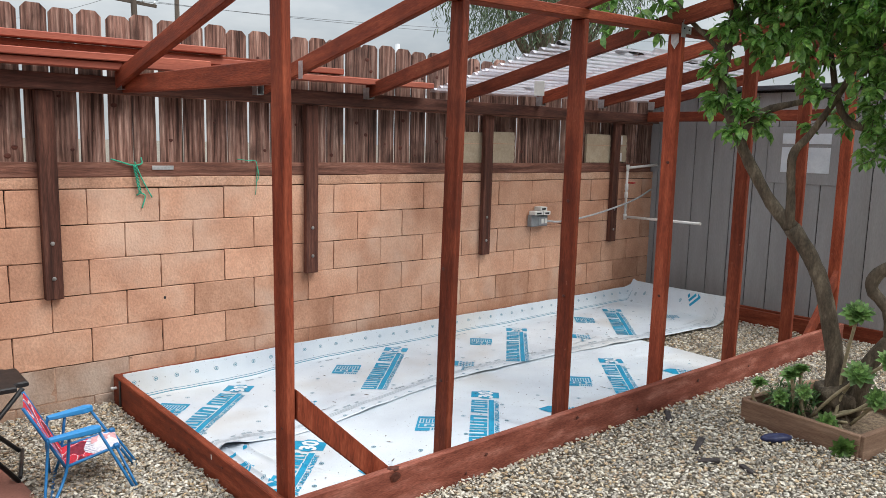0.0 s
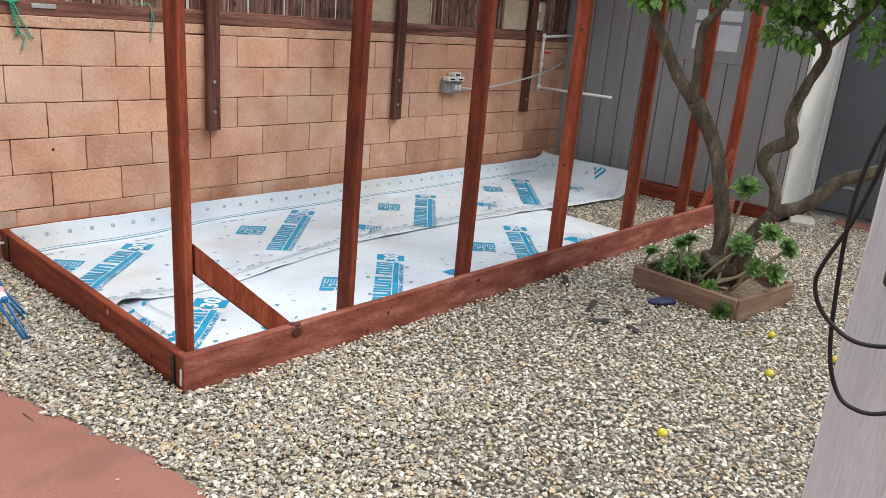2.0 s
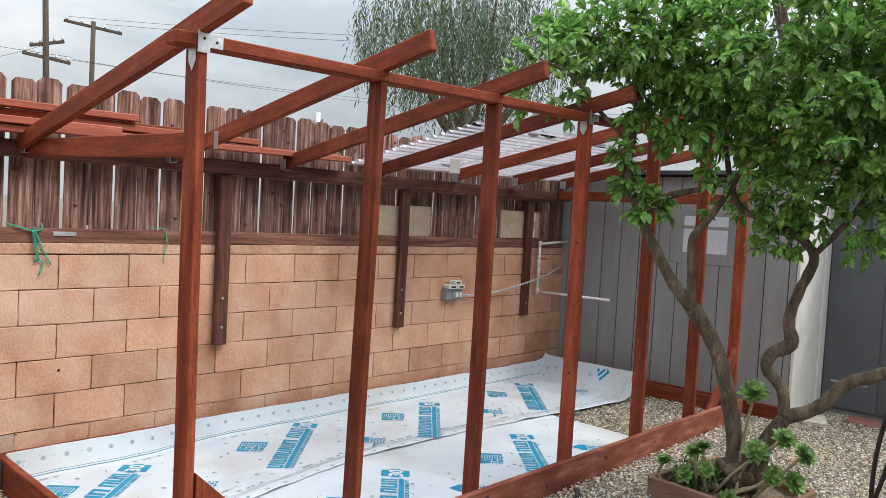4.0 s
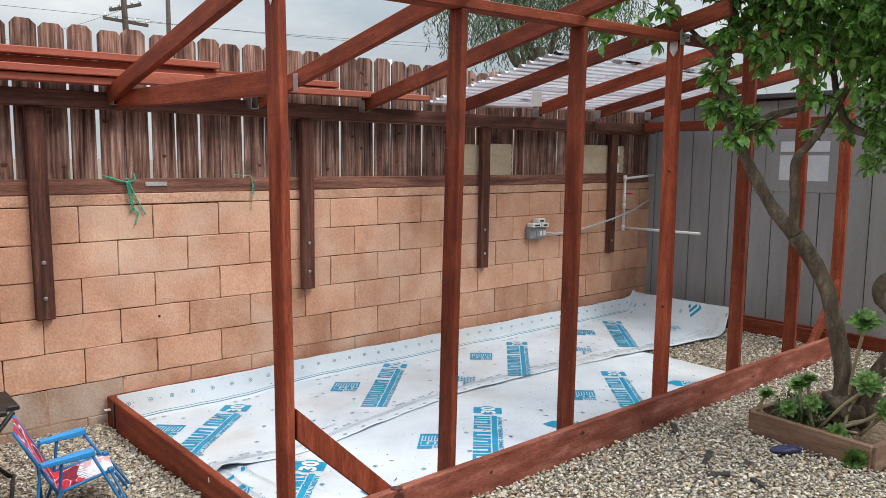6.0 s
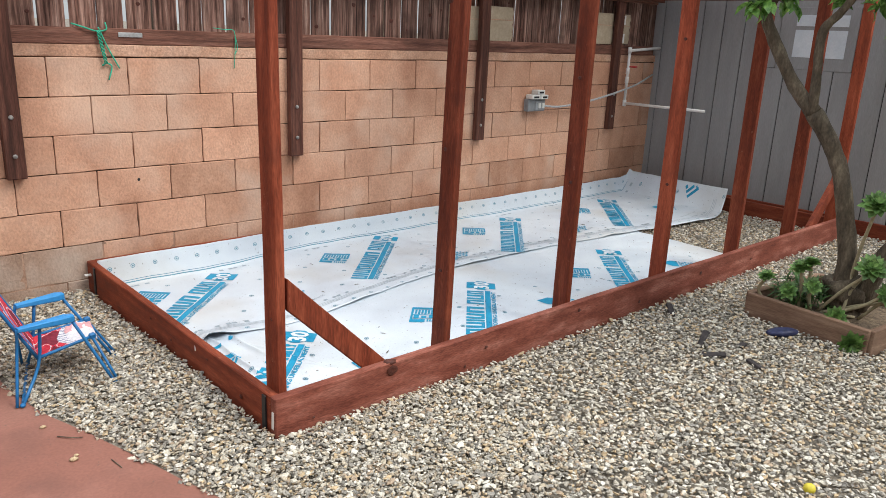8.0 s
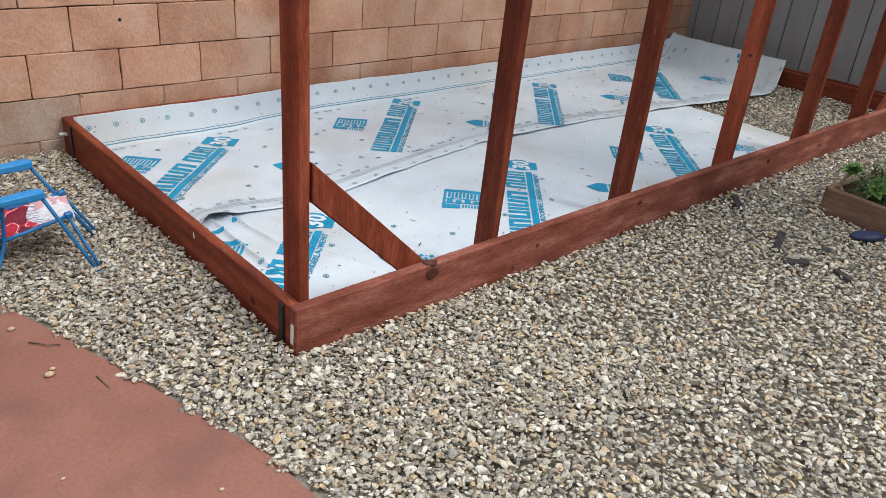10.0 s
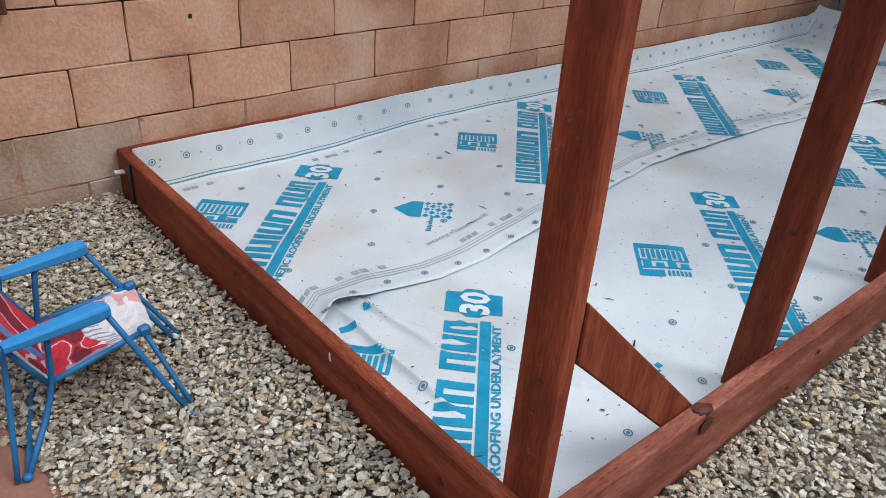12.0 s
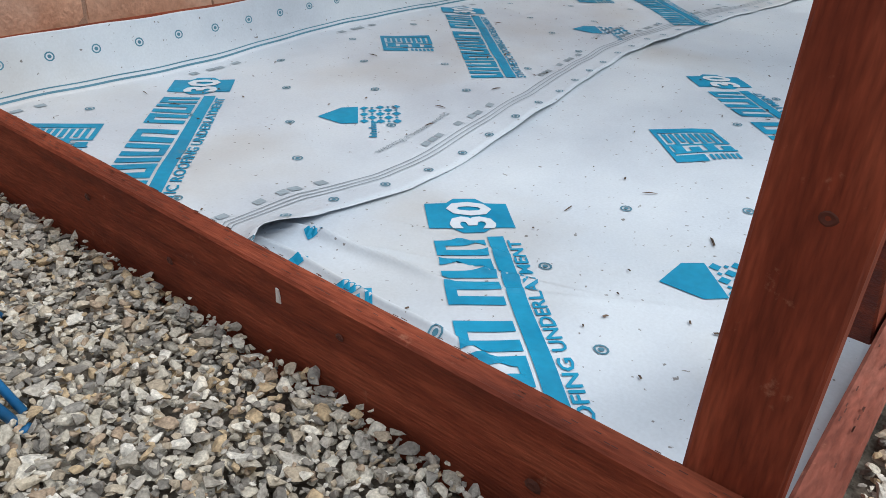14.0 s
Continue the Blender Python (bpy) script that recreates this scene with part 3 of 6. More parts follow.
# ---- fence ----
fence = thing("wooden_fence", "weathered brown dog-eared board fence on the block wall", "fence")
for z, h in ((1.385, 0.084), (1.853, 0.085)):
    stick("rail", (-4, WALL + 0.018, z), (5.32, WALL + 0.018, z), 0.04, h, M_RAIL, fence, "dark rough-sawn rail", cuts=20)
for x in (-0.302, 1.325, 2.975, 4.69):
    stick("support_post", (x, WALL - 0.024, 0.672), (x + random.uniform(-0.01, 0.01), WALL - 0.024, 1.81), 0.092, 0.045, M_SUPPORT, fence, "dark support post bolted to the wall", up=(0, 1, 0), amount=0.004)
    for z in (0.79, 0.985):
        bm = bmesh.new()
        bmesh.ops.create_uvsphere(bm, u_segments=10, v_segments=6, radius=0.012)
        s = part("bolt", bm, M_DULL, fence)
        s.matrix_basis = Matrix.Translation((x, WALL - 0.049, z)) @ Matrix.Diagonal((1, 0.5, 1, 1))
PICKET_KNOTS = []
x = -4.0
while x < 5.3:
    w = 0.130 + random.uniform(-0.004, 0.004)
    zt = 2.262 + random.uniform(-0.014, 0.014)
    c = random.uniform(0.022, 0.03)
    bm = bmesh.new()
    prof = [(0, 1.345), (w, 1.345), (w, zt - c), (w - c, zt), (c, zt), (0, zt - c)]
    fr = [bm.verts.new((px, 0, pz)) for px, pz in prof]
    bk = [bm.verts.new((px, 0.016, pz)) for px, pz in prof]
    bm.faces.new(fr)
    bm.faces.new(bk[::-1])
    for i in range(6):
        bm.faces.new((fr[i], bk[i], bk[(i + 1) % 6], fr[(i + 1) % 6]))
    for v in bm.verts:
        v.co.x += random.uniform(-0.003, 0.003)
    o = part("picket", bm, M_FENCE, fence)
    o.matrix_basis = pose(x, WALL + 0.042 + random.uniform(-0.003, 0.003), 0, 0, random.uniform(-0.25, 0.25), 0)
    if -0.8 < x < 3.4:
        for kn in range(random.randint(1, 4)):
            PICKET_KNOTS.append((o, random.uniform(0.03, w - 0.03), random.uniform(1.45, 2.2), random.uniform(0.007, 0.018)))
    x += w + random.uniform(0.009, 0.020)

for o, kx, kz, kr in PICKET_KNOTS:
    knot(o, kx, -0.002, kz, kr, "y")

# ---- shed ----
SX = 5.36
shed = thing("shed", "grey painted shed with vertical grooved siding", "shed")
part("wall", box(SX + 0.012, SX + 2.6, -0.30, WALL + 0.6, 0.0, 2.12, 0.0), M_GROOVE, shed, "dark backing of the grooved siding")
WIN = (0.235, 0.86, 1.30, 1.80)
y = WALL + 0.55
while y > -0.30:
    y1 = max(y - 0.2035, -0.30)
    for z0, z1 in (((0.02, WIN[2]), (WIN[3], 2.10)) if (y > WIN[0] + 0.05 and y1 < WIN[1] - 0.05) else ((0.02, 2.10),)):
        part("siding_board", box(SX, SX + 0.014, y1 + 0.004, y - 0.004, z0, z1, 0.002), M_SHED, shed)
    y = y1
for a, b in ((0.172, 0.231), (0.864, 0.978)):
    part("siding_board", box(SX, SX + 0.014, a, b, WIN[2] + 0.003, WIN[3] - 0.003, 0.002), M_SHED, shed)
y0, y1, z0, z1 = WIN
win = part("window", box(SX - 0.004, SX + 0.012, y0, y1, z0, z1, 0.003), M_SHED, shed, "grey framed shed window with pale panes")
for a, b, c, d in ((0.31, 0.52, 1.40, 1.62), (0.56, 0.73, 1.40, 1.62), (0.31, 0.73, 1.65, 1.74)):
    part("pane", box(SX - 0.007, SX - 0.003, a, b, c, d, 0.001), mat("frosted_pane", [(0.55, 0.60, 0.66), (0.70, 0.74, 0.78)], 6, rough=0.2, fine=0.05, bump=0.05), win, "pale frosted pane")
DX = 6.12
part("side_panel", box(SX + 0.002, DX - 0.14, -0.328, -0.302, 0.05, 2.1, 0.003), M_WHITE, shed, "pale painted side wall")
part("corner_trim", box(DX - 0.136, DX, -0.342, -0.302, 0.05, 2.1, 0.004), M_WHITE, shed, "white painted door trim")
part("wall", box(DX + 0.022, SX + 2.6, -2.4, -0.304, 0.0, 2.12, 0.0), M_SHED, shed, "grey wall around the door")
door = part("door", box(DX, DX + 0.02, -1.26, -0.345, 0.06, 2.08, 0.003), M_DOOR, shed, "dark grey door of two planks")
for a, b in ((-0.795, -0.352), (-1.25, -0.803)):
    part("door_panel", box(DX - 0.008, DX + 0.002, a, b, 0.075, 2.06, 0.003), M_DOOR, door)
part("hinge", box(DX - 0.014, DX - 0.006, -0.72, -0.42, 0.30, 0.325, 0.003), M_SHED, door, "grey strap hinge")
part("roof", box(SX - 0.06, SX + 2.7, -0.36, WALL + 0.7, 2.12, 2.16, 0.004), M_DOOR, shed, "low dark flat roof edge")
part("roof", box(DX - 0.06, SX + 2.7, -2.5, -0.364, 2.12, 2.16, 0.004), M_DOOR, shed, "low dark flat roof edge")
slab_red = part("door_slab", box(5.86, DX - 0.012, -1.7, -0.62, -0.02, 0.035, 0.008), M_PATIO)
tagged(slab_red, "red painted concrete slab before the shed door", "slab")
flag = part("flat_stone", box(-0.16, 0.16, -0.10, 0.10, 0.0, 0.045, 0.01), mat("pale_concrete", [(0.42, 0.38, 0.32), (0.55, 0.5, 0.43)], 8, rough=0.9))
flag.matrix_basis = pose(5.60, -0.45, 0.012, 0, 0, 20)
tagged(flag, "pale flat stone lying on the gravel", "stone")
stick("skirt_board", (5.345, WALL - 0.01, 0.06), (5.345, -0.34, 0.06), 0.03, 0.16, M_RED, shed, "red-stained skirt board along the base")

# ---- sheet underlay ----
LAP = [(0.04, 0.90), (0.13, 0.91), (0.2, 0.965), (0.376, 0.97), (0.57, 0.93), (0.82, 0.95), (1.235, 0.99), (1.55, 1.05), (1.88, 1.095), (2.3, 1.09), (2.83, 1.07), (3.64, 0.985), (4.2, 0.90), (4.7, 0.86), (5.1, 0.98)]


def lap_y(x):
    return interp(x, LAP) + 0.008 * noise.noise(Vector((x * 6, 0, 3)))


def bed_z(x):
    """The gravel bed under the sheets rises a little away from the near end."""
    f = min(max((x - 0.65) / 0.75, 0), 1)
    return 0.030 * f * f * (3 - 2 * f)


def low_z(x, y):
    z = 0.020 + bed_z(x) + 0.006 * noise.noise(Vector((x * 2.5, y * 2.5, 0))) + 0.004 * noise.noise(Vector((x * 7, y * 9, 2)))
    for x0, y0, x1, y1, hgt, wid in ((0.215, 1.02, 0.205, 0.36, 0.020, 0.012), (0.285, 1.02, 0.345, 0.60, 0.018, 0.010), (0.265, 1.0, 0.515, 0.38, 0.009, 0.006), (0.445, 0.86, 0.505, 0.58, 0.007, 0.006), (0.06, 0.85, 0.16, 0.45, 0.010, 0.010), (0.15, 1.0, 0.12, 0.55, 0.014, 0.010), (0.36, 0.62, 0.62, 0.20, 0.006, 0.006)):
        ln = math.hypot(x1 - x0, y1 - y0)
        u = ((x - x0) * (x1 - x0) + (y - y0) * (y1 - y0)) / ln / ln
        if -0.1 < u < 1.1:
            d = ((x - x0) * (y1 - y0) - (y - y0) * (x1 - x0)) / ln
            z += hgt * math.exp(-abs(d / wid) ** (1.3 if d > 0 else 2.6)) * max(0.0, 1 - abs(2 * u - 0.9) ** 3)
    return z


def up_z(x, y):
    z = 0.030 + bed_z(x) + 0.007 * noise.noise(Vector((x * 2.2, y * 2.2, 5))) + 0.004 * noise.noise(Vector((x * 6, y * 8, 7)))
    e = y - lap_y(x)
    z += 0.035 * math.exp(-((x - 0.20) / 0.11) ** 2) * math.exp(-max(e, 0) / 0.05)
    z += 0.007 * abs(noise.noise(Vector((x * 3.0, 9, 1)))) * math.exp(-max(e, 0) / 0.05)
    t = min(max((y - 1.962) / 0.050, 0), 1)
    wall_rise = (0.158 - 0.8 * bed_z(x)) * t ** 1.6 * (1 + 0.02 * noise.noise(Vector((x * 2.3, 0, 11))))
    r = min(max((x - 4.92) / 0.15, 0), 1)
    end_rise = 0.185 * r ** 1.15
    z += max(wall_rise, end_rise) + 0.12 * min(wall_rise, end_rise)
    return z


def sheet(name, x0, x1, nx, yfun0, yfun1, ny, zfun, label, crowd=1.0):
    bm = bmesh.new()
    grid = []
    for i in range(nx + 1):
        x = x0 + (x1 - x0) * (i / nx) ** crowd
        a, b = yfun0(x), yfun1(x)
        ys = [a + (b - a) * (1 - (1 - j / ny) ** 1.7) for j in range(ny + 1)]
        grid.append([bm.verts.new((x, y, zfun(x, y))) for y in ys])
    for a, b in zip(grid, grid[1:]):
        for j in range(ny):
            bm.faces.new((a[j], b[j], b[j + 1], a[j + 1])).smooth = True
    o = part(name, bm, M_LINER, None)
    s = o.modifiers.new("thickness", "SOLIDIFY")
    s.thickness, s.offset = 0.0012, -1
    return tagged(o, label, "liner sheet", "underlay sheets on the floor")


low_sheet = sheet("liner_sheet", 0.041, 3.75, 520, lambda x: 0.042, lambda x: lap_y(x) + 0.10, 90, low_z, "white roofing underlay sheet with blue print, lower strip", 2.0)
up_sheet = sheet("liner_sheet", 0.041, 5.08, 300, lap_y, lambda x: 2.012, 80, up_z, "white roofing underlay sheet with blue print, turned up at the wall")


def fine_cut(poly):
    """Cuts a four-sided print into small pieces where the sheet is creased."""
    if len(poly) != 4 or min(p[0] for p in poly) > 0.75:
        return [poly]
    a, b, c, d = (Vector(p) for p in poly)
    nu, nv = math.ceil((b - a).length / 0.011), math.ceil((d - a).length / 0.011)
    at = [[a.lerp(b, i / nu).lerp(d.lerp(c, i / nu), j / nv) for j in range(nv + 1)] for i in range(nu + 1)]
    return [[tuple(at[i][j]), tuple(at[i + 1][j]), tuple(at[i + 1][j + 1]), tuple(at[i][j + 1])] for i in range(nu) for j in range(nv)]


def printed(name, polys, zfun, parent, material, lift=0.002, label=""):
    """Flat print: polygons (lists of x, y) laid on a sheet."""
    bm = bmesh.new()
    for poly in (q for p in polys for q in fine_cut(p)):
        if all(0.043 < x < 5.06 and 0.045 < y < 2.009 for x, y in poly):
            bm.faces.new([bm.verts.new((x, y, zfun(x, y) + lift)) for x, y in poly])
    return part(name, bm, material, parent, label)


def quad(u0, u1, v0, v1, n=1):
    """Rectangles along u, split into n pieces."""
    st = (u1 - u0) / n
    return [[(u0 + st * k, v0), (u0 + st * (k + 1), v0), (u0 + st * (k + 1), v1), (u0 + st * k, v1)] for k in range(n)]


def moved(polys, ox, oy, deg):
    c, s = math.cos(radians(deg)), math.sin(radians(deg))
    return [[(ox + c * u - s * v, oy + s * u + c * v) for u, v in p] for p in polys]


def words(text, size, width, bold=0.0):
    """Outlines of a word as a flat mesh: vertices and faces, baseline at v=0, scaled to width."""
    cu = bpy.data.curves.new("lettering", "FONT")
    cu.body, cu.size = text, size
    cu.resolution_u = 2
    cu.offset = bold
    ob = bpy.data.objects.new("lettering", cu)
    scene.collection.objects.link(ob)
    dg = bpy.context.evaluated_depsgraph_get()
    me = ob.evaluated_get(dg).to_mesh()
    vs = [tuple(v.co[:2]) for v in me.vertices]
    fs = [tuple(p.vertices) for p in me.polygons]
    ob.evaluated_get(dg).to_mesh_clear()
    bpy.data.objects.remove(ob)
    bpy.data.curves.remove(cu)
    mx = max(v[0] for v in vs)
    return [[(vs[i][0] * width / mx, vs[i][1]) for i in f] for f in fs]


LETTERING = [[(x, y + 0.004) for x, y in p] for p in words("SYNTHETIC ROOFING UNDERLAYMENT", 0.034, 0.82, 0.0008)]
# block shapes in place of the product name: upright bars with feet
BARS = []
u = 0.0
for k, w in enumerate((0.062, 0.026, 0.062, 0.070, 0.074, 0.026, 0.070, 0.084, 0.0, 0.070, 0.070, 0.056)):
    if w == 0.0:
        u += 0.034
        continue
    if w < 0.03:
        BARS += quad(u, u + w, 0.070, 0.166)
    else:
        s = w * 0.36
        BARS += quad(u, u + s, 0.070, 0.166) + quad(u + w - s, u + w, 0.070, 0.166)
        BARS += quad(u + s, u + w - s, 0.147, 0.166) if k % 2 else quad(u + s, u + w - s, 0.070, 0.087)
    u += w + 0.012
NAME_LEN = u
STRIPE = quad(0.0, NAME_LEN, 0.032, 0.063, 16)
N0 = NAME_LEN + 0.036
BOX_END = N0 + 0.103
BOX = [p for k in range(10) for p in quad(N0, BOX_END, 0.017 * k, 0.017 * (k + 1), 6)]
BOX += [[(N0, 0.045), (N0, 0.125), (N0 - 0.018, 0.105), (N0 - 0.018, 0.065)], [(BOX_END, 0.125), (BOX_END, 0.045), (BOX_END + 0.020, 0.062), (BOX_END + 0.020, 0.108)]]
NUMERALS = [[(N0 - 0.008 + x, 0.042 + y) for x, y in p] for p in words("30", 0.118, 0.112, 0.0045)]
LOGO = quad(0, 0.17, 0.112, 0.13, 3) + quad(0, 0.012, 0.0, 0.112) + quad(0.158, 0.17, 0.06, 0.112) + quad(0.012, 0.158, 0.060, 0.066)
for i in range(8):
    LOGO += quad(0.020 + 0.017 * i, 0.031 + 0.017 * i, 0.072 - 0.006 * (i % 2), 0.108)
for i in range(4):
    LOGO += quad(0.018 + 0.040 * i, 0.045 + 0.040 * i, 0.036, 0.060 - 0.008 * (i % 2))
LOGO += quad(0.012, 0.17, 0.030, 0.036, 3) + quad(0.012, 0.08, 0.0, 0.024)
for i in range(6):
    LOGO += quad(0.090 + 0.013 * i, 0.098 + 0.013 * i, 0.004, 0.022)
LOGO = [[(u_, v_ * 1.55) for u_, v_ in p] for p in LOGO]
ARROW = [[(0.0, 0.0), (0.060, -0.057), (0.104, -0.057), (0.104, 0.057), (0.060, 0.057)]]
for i in range(5):
    for j in range(5):
        cu, cv = 0.120 + 0.021 * i, -0.044 + 0.022 * j
        r_ = 0.0125 if (i + j) % 2 == 0 else 0.0055
        ARROW.append([(cu - r_, cv), (cu, cv - r_), (cu + r_, cv), (cu, cv + r_)])
for j, (h0, h1) in enumerate(((0.0, 0.020), (0.0, 0.013), (0.0, 0.017), (0.0, 0.013), (0.0, 0.013), (0.0, 0.020), (0.0, 0.013), (0.0, 0.013), (-0.005, 0.013))):
    v0_ = -0.150 + 0.012 * j
    ARROW += [[(0.150 - h1, v0_), (0.150 - h0, v0_), (0.150 - h0, v0_ + 0.007), (0.150 - h1, v0_ + 0.007)]]


def ring(cx, cy, r):
    out = []
    for ra, rb in ((r, r * 0.72), (r * 0.4, 0.0)):
        for k in range(10):
            a, b = 2 * math.pi * k / 10, 2 * math.pi * (k + 1) / 10
            p = [(cx + ra * math.cos(a), cy + ra * math.sin(a)), (cx + ra * math.cos(b), cy + ra * math.sin(b))]
            out.append(p + ([(cx + rb * math.cos(b), cy + rb * math.sin(b)), (cx + rb * math.cos(a), cy + rb * math.sin(a))] if rb else [(cx, cy)]))
    return out


def name_print(px, py, zfun, parent, deg=45.0):
    """The long diagonal print; px, py is the lower outer corner of its boxed end."""
    c, s = math.cos(radians(deg)), math.sin(radians(deg))
    ln = BOX_END
    ox, oy = px - c * ln, py - s * ln
    printed("print", moved(BARS + STRIPE + BOX, ox, oy, deg), zfun, parent, M_BLUE, 0.002, "blue diagonal block print")
    printed("print_number", moved(NUMERALS, ox, oy, deg), zfun, parent, M_PRINTWHITE, 0.0038, "white number 30 in the blue box")
    printed("print_line", moved(LETTERING, ox, oy, deg), zfun, parent, M_BLUE, 0.0022, "small blue lettering SYNTHETIC ROOFING UNDERLAYMENT")


UP_NAMES = [(0.768, 1.782), (2.040, 1.842), (3.21, 1.735), (4.51, 1.748)]
# the start of the next print, on the turned-up end
pieces = []
for (a_, b_, c_, d_) in BARS[:6] + STRIPE:
    for k in range(10):
        f0, f1 = k / 10, (k + 1) / 10
        pieces.append([(a_[0], a_[1] + (d_[1] - a_[1]) * f0), (b_[0], b_[1] + (c_[1] - b_[1]) * f0), (b_[0], b_[1] + (c_[1] - b_[1]) * f1), (a_[0], a_[1] + (d_[1] - a_[1]) * f1)])
printed("print", moved(pieces, 5.085, 1.18, 44.5), up_z, up_sheet, M_BLUE, 0.002, "blue diagonal block print")
for k, (px, py) in enumerate(UP_NAMES):
    name_print(px, py, up_z, up_sheet, 44.5)
    printed("print_logo", moved(LOGO, (0.055, 1.246, 2.48, 3.74)[k], (1.66, 1.645, 1.64, 1.64)[k], -43), up_z, up_sheet, M_BLUE, 0.002, "blue block logo")
    printed("print_arrow", moved(ARROW, 0.735 + 1.275 * k, 1.40, -45), up_z, up_sheet, M_BLUE, 0.002, "blue arrow mark")
for k, (px, py) in enumerate([(0.664, 0.755), (1.887, 0.726), (3.136, 0.724)]):
    name_print(px, py, low_z, low_sheet, 46)
    printed("print_logo", moved(LOGO, (-0.02, 1.10, 2.35)[k], (0.71, 0.575, 0.57)[k], -45), low_z, low_sheet, M_BLUE)
    printed("print_arrow", moved(ARROW, 0.605 + 1.27 * k, 0.385, -46), low_z, low_sheet, M_BLUE)
for px, py, w, deg in ((0.165, 0.875, 0.055, -20), (0.275, 0.925, 0.045, -25)):
    printed("print_mark", moved(quad(0, w, 0, 0.024), px, py, deg), low_z, low_sheet, M_BLUE, 0.002, "small blue edge mark")
SLOGAN = words("weaving a better world", 0.030, 0.30)
for k in range(4):
    printed("print_line", moved(SLOGAN, 0.665 + 1.26 * k, lap_y(0.8 + 1.26 * k) + 0.168, 6), up_z, up_sheet, M_GREYPRINT, 0.003, "small grey lettering weaving a better world")
for zf, par, band in ((up_z, up_sheet, True), (low_z, low_sheet, False)):
    rings, lines = [], []
    x1 = 5.0 if band else 3.7
    x = 0.10
    while x < x1:
        e = lap_y(x)
        if band:
            rings += [[(a, 1.9985 + (b - 1.9985) * 0.22) for a, b in p] for p in ring(x, 1.9985, 0.0135)] + ring(x + 0.06, e + 0.035, 0.0115)
        x += 0.128
    for i in range(int(x1 / 0.31)):
        for j in range(4 if band else 3):
            rings += ring(0.2 + 0.31 * i + 0.15 * (j % 2), (1.22 if band else 0.16) + 0.2 * j, 0.0125)
    tagged(printed("nail_ring", rings, zf, par, M_RING, 0.002, "rows of small dull teal nail-mark rings"), kind="stuff")
lines, fine, fold = [], [], []
st = 0.03
for i in range(int(4.95 / st)):
    a, b = 0.05 + st * i, 0.05 + st * (i + 1)
    for d in (0.075, 0.088, 0.101):
        lines.append([(a, lap_y(a) + d), (b, lap_y(b) + d), (b, lap_y(b) + d + 0.003), (a, lap_y(a) + d + 0.003)])
    for d, wd in ((1.9690, 0.0030), (1.9755, 0.0013)):
        fold.append([(a, d), (b, d), (b, d + wd), (a, d + wd)])
    if i % 20 in (2, 4, 5, 7):
        fine.append([(a, 1.905), (b - 0.004, 1.905), (b - 0.004, 1.927), (a, 1.927)])
    if i % 21 in (3, 4, 5, 8, 10, 11, 13):
        fine.append([(a, lap_y(a) + 0.118), (b - 0.006, lap_y(b) + 0.118), (b - 0.006, lap_y(b) + 0.138), (a, lap_y(a) + 0.138)])
tagged(printed("guide_line", lines, up_z, up_sheet, M_GREYPRINT, 0.0019, "thin grey lap guide lines"), kind="stuff")
tagged(printed("guide_line", fold, up_z, up_sheet, M_RING, 0.0019, "dull blue lines along the upturned edge"), kind="stuff")
tagged(printed("print_mark", fine, up_z, up_sheet, M_GREYPRINT, 0.0019, "short pale blue-grey marks"), kind="stuff")

# ---- planter and tree ----
planter = thing("planter_box", "weathered low timber planter box round the citrus tree", "planter")
PC = [(2.80, -0.39), (2.73, -1.06), (3.35, -1.14), (3.52, -0.48)]
for a, b in zip(PC, PC[1:] + PC[:1]):
    stick("board", (*a, 0.07), (*b, 0.07), 0.036, 0.14, M_BOXWOOD, planter, cuts=5)
bm = bmesh.new()
N = 14
g = []
for i in range(N + 1):
    row = []
    for j in range(N + 1):
        u_, v_ = i / N, j / N
        p_ = (Vector(PC[0]) * (1 - u_) + Vector(PC[3]) * u_) * (1 - v_) + (Vector(PC[1]) * (1 - u_) + Vector(PC[2]) * u_) * v_
        row.append(bm.verts.new((p_.x, p_.y, 0.075 + 0.02 * noise.noise(Vector((u_ * 5, v_ * 5, 0))))))
    g.append(row)
for a, b in zip(g, g[1:]):
    for j in range(N):
        bm.faces.new((a[j], a[j + 1], b[j + 1], b[j])).smooth = True
part("soil", bm, mat("dry_planter_soil", [(0.09, 0.06, 0.04), (0.2, 0.15, 0.1)], 30, rough=0.95, fine=0.4, bump=0.9, bump_scale=60, bump_dist=0.01), planter, "dry brown soil")

